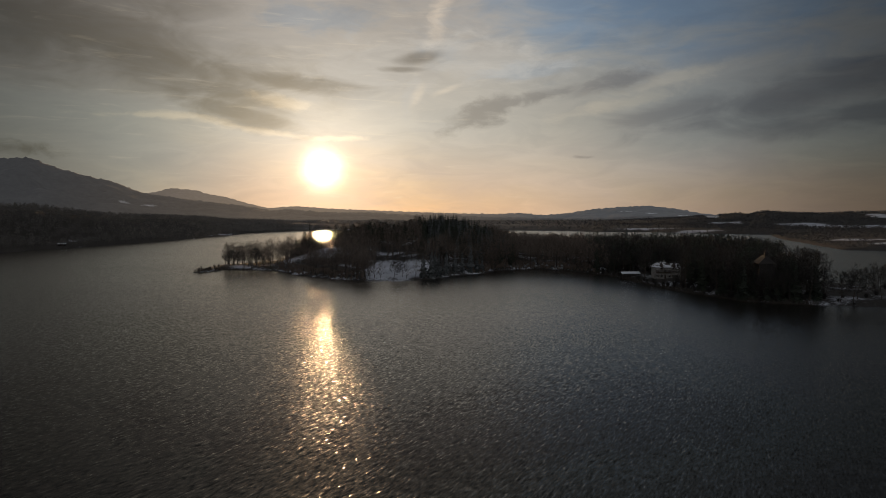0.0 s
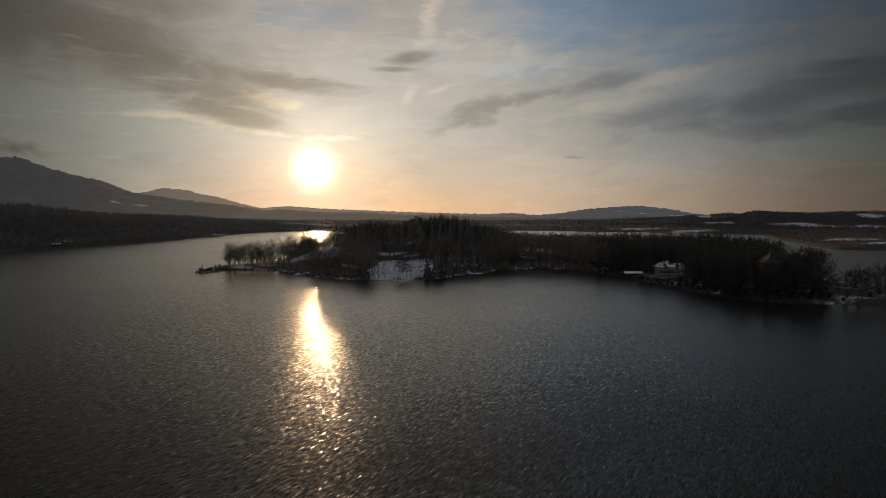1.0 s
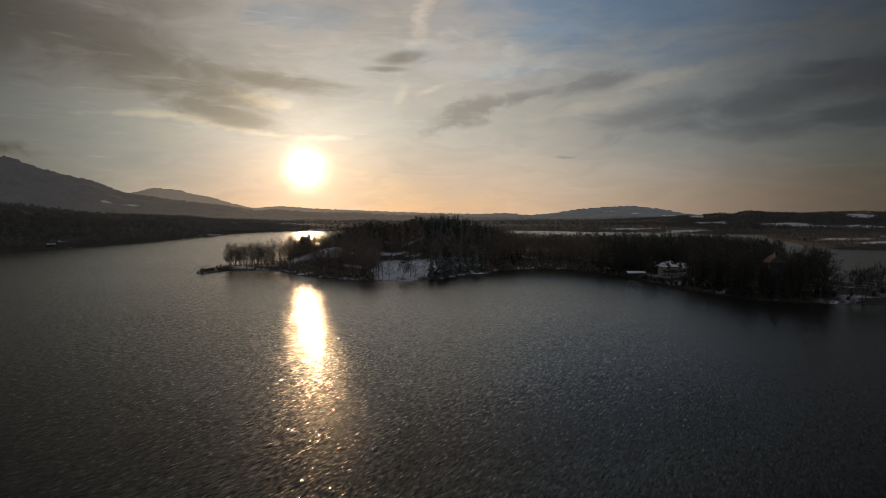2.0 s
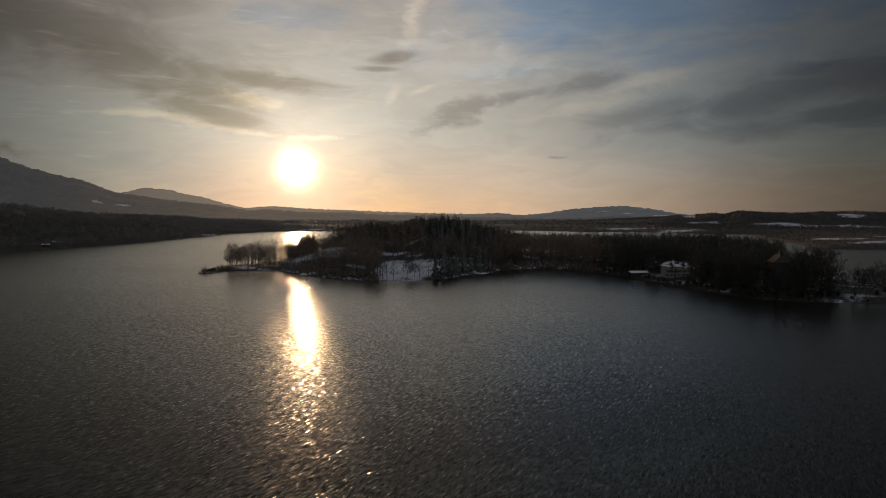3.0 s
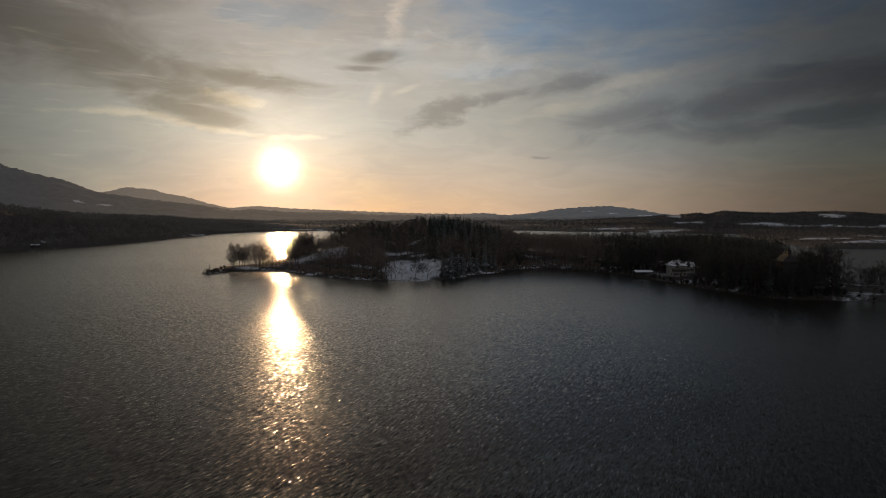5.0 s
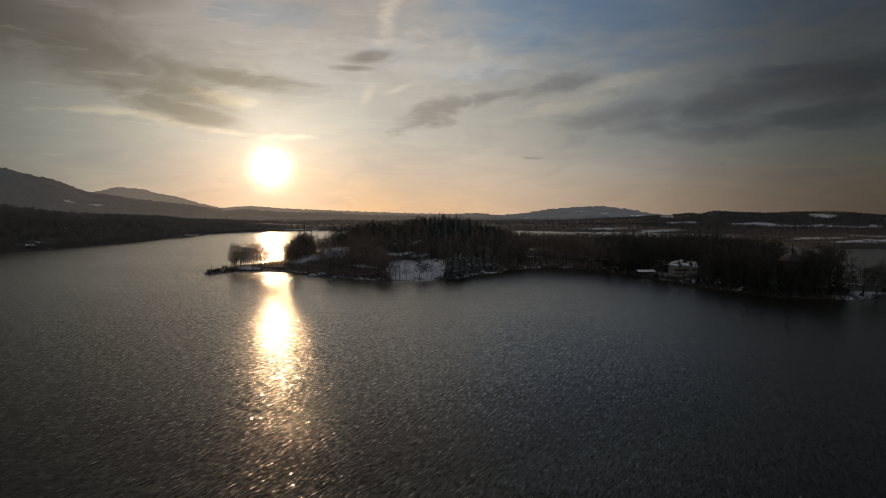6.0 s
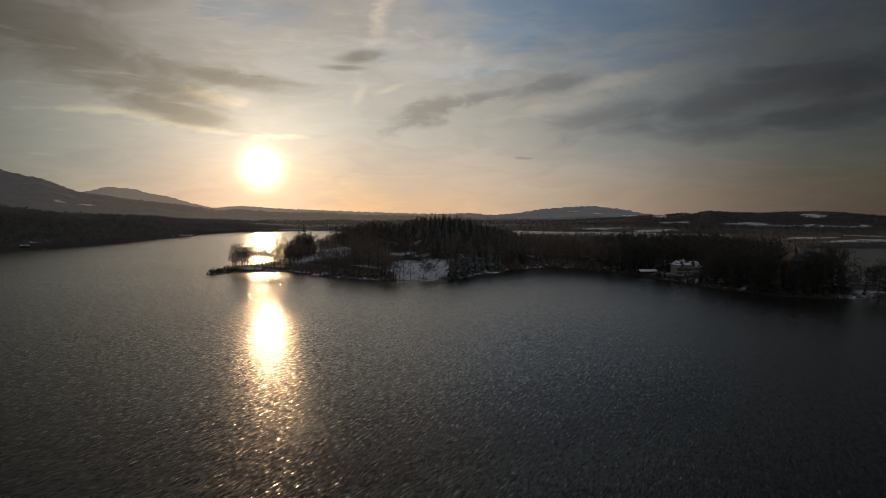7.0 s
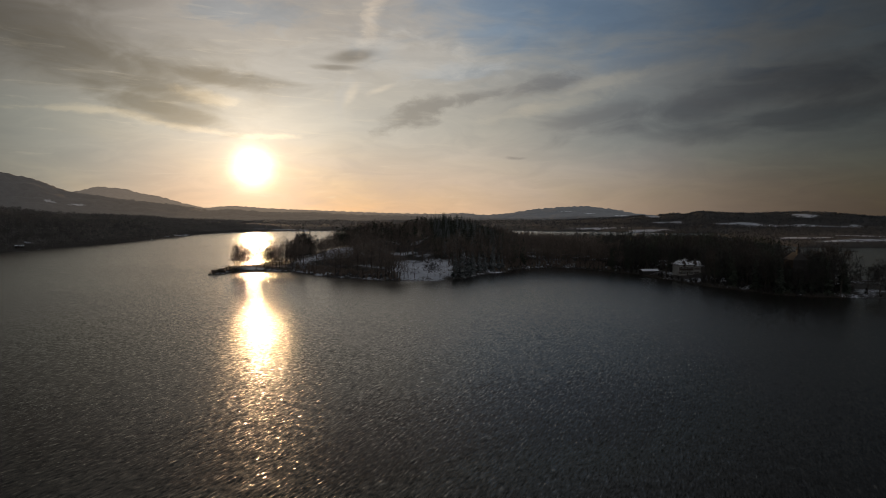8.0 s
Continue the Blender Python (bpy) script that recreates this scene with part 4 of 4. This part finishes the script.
woods("reed_belt", [reed_geo(k) for k in range(4)], scatter(rng, 520, (108, 176, 275, 440), island_part(-4.5, 1.2), 1.5) + scatter(rng, 90, (-186, -150, 434, 475), island_part(-1.5, 2.0), 1.3) + scatter(rng, 130, (40, 115, 424, 475), island_part(-2, 0.8), 1.5),
      0.8, 1.15, [REED], "dry brown reeds standing in shallow water", 22, "reeds")

mainland = lambda lo, hi: (lambda x, y: (lambda d: (d > lo) & (d < hi))(-inside_and_distance(FAR_SHORE + LAKE_NEAR, x, y)))
left = scatter(rng, 4200, (-1500, -430, 600, 1750), lambda x, y: mainland(3, 520)(x, y) & (np.degrees(np.arctan2(x, y)) > -46) & (bump2(x, y, -523, 830, 8, 55) < 0.3), 7.2)
shore_trees = [far_bare_geo(k, 14, 34, 0.38, 0.62) for k in range(50, 54)]
# painted haze: both wood colours are lifted, the paler one for trees farther off
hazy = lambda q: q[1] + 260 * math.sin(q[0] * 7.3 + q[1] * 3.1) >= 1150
woods("far_shore_wood", shore_trees, [q for q in left if hazy(q)], 0.65, 0.95, [mottled("haze_paled_shore_wood", (0.15, 0.135, 0.118), (0.22, 0.198, 0.174), 0.02, 0.9, per_island=0.3)], "hazy brown wood on the far lake shore", 18)
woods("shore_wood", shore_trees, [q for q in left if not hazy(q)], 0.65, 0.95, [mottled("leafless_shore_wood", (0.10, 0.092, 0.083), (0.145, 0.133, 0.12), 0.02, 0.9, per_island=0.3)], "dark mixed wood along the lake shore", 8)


def far_keep(x, y):
    z, d, isl, out = land(x, y)
    return (out > 6) & (snow_cover(x, y, z, isl, out) < 0.3) & (np.abs(np.degrees(np.arctan2(x, y))) < 50)


TINY = [far_bare_geo(k, 8, 10, 0.72, 1.9) for k in range(40, 44)]
far_places = scatter(rng, 8500, (-1100, 2200, 1450, 2600), far_keep, 8.5) + scatter(rng, 2500, (700, 2000, 1400, 2500), lambda x, y: far_keep(x, y) & (x > 0.42 * y), 8.0)
near_right = scatter(rng, 4200, (480, 1250, 690, 1480), far_keep, 5.0)
woods("carr_wood", TINY, near_right, 0.32, 0.6, [FARWOOD], "low dark alder woods along the lake shore", 20)
# far trees on the sunward bearings get the colour paled for haze
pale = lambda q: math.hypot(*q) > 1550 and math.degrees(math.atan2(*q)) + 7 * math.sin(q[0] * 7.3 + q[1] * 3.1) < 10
woods("frosted_far_wood", TINY, [q for q in far_places if pale(q)], 0.7, 1.25, [HAZEWOOD], "woods beyond the lake, paled in colour for haze", 19)
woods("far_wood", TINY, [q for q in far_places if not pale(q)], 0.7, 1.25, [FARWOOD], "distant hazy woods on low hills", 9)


# ---------------------------------------------------------------- buildings
def gable(g, x0, x1, y0, y1, z, ridge, over, thick, along_x=True, hip=0.0):
    """A pitched roof with thickness; hip: how far the ridge's ends are drawn in."""
    x0, x1, y0, y1 = x0 - over, x1 + over, y0 - over, y1 + over
    if along_x:
        m = (y0 + y1) / 2
        a, b = (x0 + hip, m), (x1 - hip, m)
        rim = [(x0, y0), (x1, y0), (x1, y1), (x0, y1)]
        ends = ((0, 1, b, a), (2, 3, a, b), (1, 2, b), (3, 0, a))
    else:
        m = (x0 + x1) / 2
        a, b = (m, y0 + hip), (m, y1 - hip)
        rim = [(x0, y0), (x1, y0), (x1, y1), (x0, y1)]
        ends = ((1, 2, b, a), (3, 0, a, b), (0, 1, a), (2, 3, b))
    for dz, flip in ((thick, False), (0.0, True)):
        for q in ends:
            pts = [(*rim[k], z + dz) if isinstance(k, int) else (*k, ridge + dz) for k in q]
            g.face(*(reversed(pts) if flip else pts))
    for k in range(4):
        p, q = rim[k], rim[(k + 1) % 4]
        g.face((*p, z), (*q, z), (*q, z + thick), (*p, z + thick))


def box_geo(*boxes):
    g = Geo()
    for lo, hi in boxes:
        g.box(lo, hi)
    return g


def add_window(parent, x, y, z, w, h):
    """A window in a wall that faces south: frame with a recessed pane and shutters."""
    g = box_geo(((x - w / 2, y - 0.05, z), (x - w / 2 + 0.09, y + 0.06, z + h)), ((x + w / 2 - 0.09, y - 0.05, z), (x + w / 2, y + 0.06, z + h)),
                ((x - w / 2 + 0.09, y - 0.05, z), (x + w / 2 - 0.09, y + 0.06, z + 0.09)), ((x - w / 2 + 0.09, y - 0.05, z + h - 0.09), (x + w / 2 - 0.09, y + 0.06, z + h)),
                ((x - 0.03, y - 0.04, z + 0.09), (x + 0.03, y + 0.05, z + h - 0.09)))
    win = part("window", g, PAINT, parent, "white-framed window")
    part("pane", box_geo(((x - w / 2 + 0.09, y - 0.02, z + 0.09), (x + w / 2 - 0.09, y - 0.005, z + h - 0.09))), GLASS, win, "dark glass pane")
    part("sill", box_geo(((x - w / 2 - 0.1, y - 0.16, z - 0.08), (x + w / 2 + 0.1, y - 0.003, z - 0.003))), STONE, win)
    for k, side in enumerate((-1, 1)):
        cx = x + side * (w / 2 + 0.26)
        part("shutter", box_geo(((cx - 0.23, y - 0.06, z), (cx + 0.23, y - 0.012, z + h))), BOARDS, win, "dark wooden shutter")


def build_house():
    x, y = 139.5, 374.0
    root = tagged(new("house"), "two-storey plastered lake house with snow-covered roofs", "house")
    root.matrix_basis = pose(x, y, height(x, y) - 0.3, 0, 0, -6)
    part("wall", box_geo(((-5.2, -4.5, 0), (5.2, 4.5, 7.2))), PLASTER, root, "pale weathered plaster wall")
    g = Geo()
    gable(g, -5.2, 5.2, -4.5, 4.5, 7.0, 10.0, 0.9, 0.22, True, 3.6)
    roof = part("roof", g, TILES, root)
    g = Geo()
    gable(g, -5.2, 5.2, -4.5, 4.5, 7.24, 10.24, 0.82, 0.16, True, 3.6)
    part("snow_layer", g, PATCHY, roof, "patchy snow on the hipped roof")
    part("wing_wall", box_geo(((5.2, -3.6, 0), (10.6, 4.2, 6.2))), PLASTER, root, "pale plastered wing")
    g = Geo()
    gable(g, 5.6, 10.6, -3.6, 4.2, 6.05, 9.1, 0.7, 0.2, True, 0.0)
    wing = part("wing_roof", g, TILES, root)
    g = Geo()
    gable(g, 5.7, 10.5, -3.6, 4.2, 6.27, 9.32, 0.62, 0.14, True, 0.0)
    part("snow_layer", g, PATCHY, wing, "patchy snow on the wing's roof")
    for dx, front in ((-1.2, -4.5), (6.6, -3.6)):
        d = part("dormer", box_geo(((dx - 0.9, front - 0.35, 6.0), (dx + 0.9, front + 2.6, 8.1))), BOARDS, root, "dark boarded dormer")
        g = Geo()
        gable(g, dx - 0.9, dx + 0.9, front - 0.35, front + 1.45, 8.05, 10.3, 0.25, 0.14, False, 1.1)
        part("dormer_roof", g, TILES, d, "steep dark pointed roof")
        part("pane", box_geo(((dx - 0.5, front - 0.40, 6.5), (dx + 0.5, front - 0.355, 7.6))), GLASS, d)
    part("chimney", box_geo(((1.2, 0.6, 8.6), (2.0, 1.4, 11.3)), ((1.1, 0.5, 11.3), (2.1, 1.5, 11.45))), STONE, root, "grey masonry chimney")
    part("chimney", box_geo(((7.7, 0.4, 8.4), (8.4, 1.1, 10.3)), ((7.6, 0.3, 10.3), (8.5, 1.2, 10.44))), STONE, root, "grey masonry chimney")
    for wx in (-3.6, -1.2, 1.2, 3.6):
        for wz in (1.0, 4.2):
            if (wx, wz) != (1.2, 1.0):
                add_window(root, wx, -4.5, wz, 1.0, 1.55)
    for wx in (6.7, 9.1):
        for wz in (1.0, 3.8):
            add_window(root, wx, -3.6, wz, 1.0, 1.4)
    door = part("door", box_geo(((0.65, -4.57, 0.25), (1.75, -4.503, 2.4))), BOARDS, root, "dark wooden front door")
    part("handle", box_geo(((1.55, -4.63, 1.25), (1.62, -4.573, 1.4))), STONE, door)
    part("balcony", box_geo(((-4.6, -5.7, 3.55), (4.6, -4.504, 3.7)), ((-4.6, -5.7, 3.7), (4.6, -5.62, 4.65))), BOARDS, root, "dark timber balcony")
    return root


def build_boathouse(x, y, turn, length, deep, tall, label):
    root = tagged(new("boathouse"), label, "boathouse")
    root.matrix_basis = pose(x, y, max(0.25, height(x, y) - 0.2), 0, 0, turn)
    L, D = length / 2, deep / 2
    part("wall", box_geo(((-L, -D, -0.8), (L, D, tall))), DARKWOOD, root, "dark boarded wall")
    g = Geo()
    gable(g, -L, L, -D, D, tall - 0.05, tall + deep * 0.22, 0.5, 0.12)
    roof = part("roof", g, DARKWOOD, root)
    g = Geo()
    gable(g, -L, L, -D, D, tall + 0.09, tall + deep * 0.22 + 0.14, 0.44, 0.16)
    part("snow_layer", g, SNOW, roof, "unbroken snow on the roof")
    n = max(2, int(length // 3))
    for k in range(n):
        cx = -L + (k + 0.5) * length / n
        door = part("door", box_geo(((cx - 1.05, -D - 0.07, -0.3), (cx + 1.05, -D - 0.003, tall - 0.45))), DARKWOOD, root, "weathered blackish boat door")
        part("handle", box_geo(((cx + 0.8, -D - 0.13, 0.8), (cx + 0.88, -D - 0.073, 1.05))), STONE, door)
    for k in range(n + 1):
        cx = -L + k * length / n
        part("post", box_geo(((cx - 0.1, -D - 0.34, -1.6), (cx + 0.1, -D - 0.14, tall - 0.1))), BARK, root)
    return root


def build_chapel():
    x, y = 163.5, 298.0
    root = tagged(new("chapel"), "dark-roofed chapel with a small ridge turret behind shore trees", "chapel")
    root.matrix_basis = pose(x, y, height(x, y) - 0.4, 0, 0, -14)
    # dark boards stand in for the shade of trees on this wall
    part("wall", box_geo(((-3.6, -5.0, 0), (3.6, 6.0, 16.4))), DARKWOOD, root, "wall with tree shade put into its dark colour")
    g = Geo()
    gable(g, -3.6, 3.6, -5.0, 6.0, 16.2, 20.0, 0.5, 0.2, False, 2.2)
    part("roof", g, DARKWOOD, root, "steep blackish shingled roof")
    turret = part("turret", box_geo(((-0.75, -2.9, 18.6), (0.75, -1.4, 21.6)), ((-0.95, -3.1, 21.6), (0.95, -1.2, 21.8))), DARKWOOD, root, "small dark boarded ridge turret")
    g = Geo()
    g.tube([(0, -2.15, z) for z in (21.8, 22.3, 22.9, 23.6, 26.2)], [1.15, 1.0, 0.62, 0.34, 0.04], 8)
    part("spire", g, DARKWOOD, turret, "dark pointed spire")
    return root


build_house()
build_chapel()
build_boathouse(126.5, 397, 4, 12.0, 5.0, 2.3, "long dark boathouse with a snow-covered roof at the waterline")
build_boathouse(-510, 786, 35, 9.0, 5.0, 2.6, "small far hut with a snow roof below the wooded shore")


# ---------------------------------------------------------------- the tip of the spit
def build_shrub(x, y, tall, seed):
    root = tagged(new("shrub"), "leafless brown shrub on the reedy spit", "shrub", "shrubs at the tip of the spit")
    root.matrix_basis = pose(x, y, max(0.0, height(x, y)))
    wood = Geo()
    r = random.Random(seed)
    for k in range(7):
        a = r.uniform(0, 6.283)
        wood.tube([(0, 0, -0.4), (0.25 * tall * math.cos(a), 0.25 * tall * math.sin(a), tall * 0.5), (0.4 * tall * math.cos(a), 0.4 * tall * math.sin(a), tall * r.uniform(0.8, 1))], [0.09, 0.06, 0.02], 4)
    part("stems", wood, BARK, root)
    part("crown", bush_geo(seed, tall, 40), TWIGS, root)
    return root


for k, (x, y, tall) in enumerate(((-183, 439, 4.2), (-182, 442, 3.0), (-178, 446, 2.6), (-175, 452, 3.2), (-174, 456, 2.4), (-185, 444, 4.0), (-184, 446, 2.6), (-182, 451, 2.2), (-181, 457, 2.8), (-180, 462, 3.4), (-179, 467, 3.2))):
    build_shrub(x, y, tall, 60 + k)


def build_post(x, y):
    root = tagged(new("wooden_post"), "weathered wooden post at the spit's tip", "post")
    root.matrix_basis = pose(x, y, 0, 2, -3, 0)
    g = Geo()
    g.tube([(0, 0, -2.0), (0, 0, 3.5), (0.08, 0, 7.4)], [0.17, 0.15, 0.11], 8)
    part("pole", g, BARK, root)
    part("board", box_geo(((-0.35, -0.12, 3.9), (0.35, -0.105, 4.5))), BOARDS, root)
    return root


build_post(-181.5, 440.5)


def build_buoy(x, y):
    root = tagged(new("mooring_buoy"), "small dark mooring buoy floating off the island", "buoy")
    root.matrix_basis = pose(x, y, 0, 5, -4, 20)
    g = Geo()
    g.tube([(0, 0, -0.35), (0, 0, -0.1), (0, 0, 0.25), (0, 0, 0.45), (0, 0, 0.52)], [0.35, 0.62, 0.60, 0.34, 0.1], 14)
    part("float", g, TILES, root, "faded dark red float")
    g = Geo()
    g.tube([(0, 0, 0.5), (0, 0, 0.95)], [0.05, 0.05], 8)
    post = part("staff", g, BARK, root)
    g = Geo()
    ring = [(0.14 * math.cos(6.283 * k / 10), 0, 1.05 + 0.14 * math.sin(6.283 * k / 10)) for k in range(11)]
    g.tube(ring, [0.03] * 11, 6, False)
    part("ring", g, STONE, post)
    return root


build_buoy(-107, 352)


def build_boulder(x, y, r, seed):
    rr = random.Random(seed)
    bm = bmesh.new()
    bmesh.ops.create_icosphere(bm, subdivisions=2, radius=r)
    for v in bm.verts:
        v.co *= 1 + 0.35 * noise.noise(v.co * 1.3 / r + Vector((seed, 0, 0)))
        v.co.z *= 0.6
    me = bpy.data.meshes.new("boulder")
    bm.to_mesh(me)
    bm.free()
    me.materials.append(STONE)
    ob = tagged(new("boulder", me), "grey shore boulder at the water's edge", "boulder", "boulders along the shore")
    ob.matrix_basis = pose(x, y, max(0.05, height(x, y)), 0, 0, rr.uniform(0, 360))


for k, (x, y, r) in enumerate(((-180, 443, 0.9), (-176, 448, 0.7), (-70, 389.5, 0.9), (-62, 385, 0.8), (-45, 381, 0.8), (-20, 384, 0.7), (8, 414, 1.0), (30, 432, 0.8), (48, 458, 0.9))):
    build_boulder(x, y, r, k)
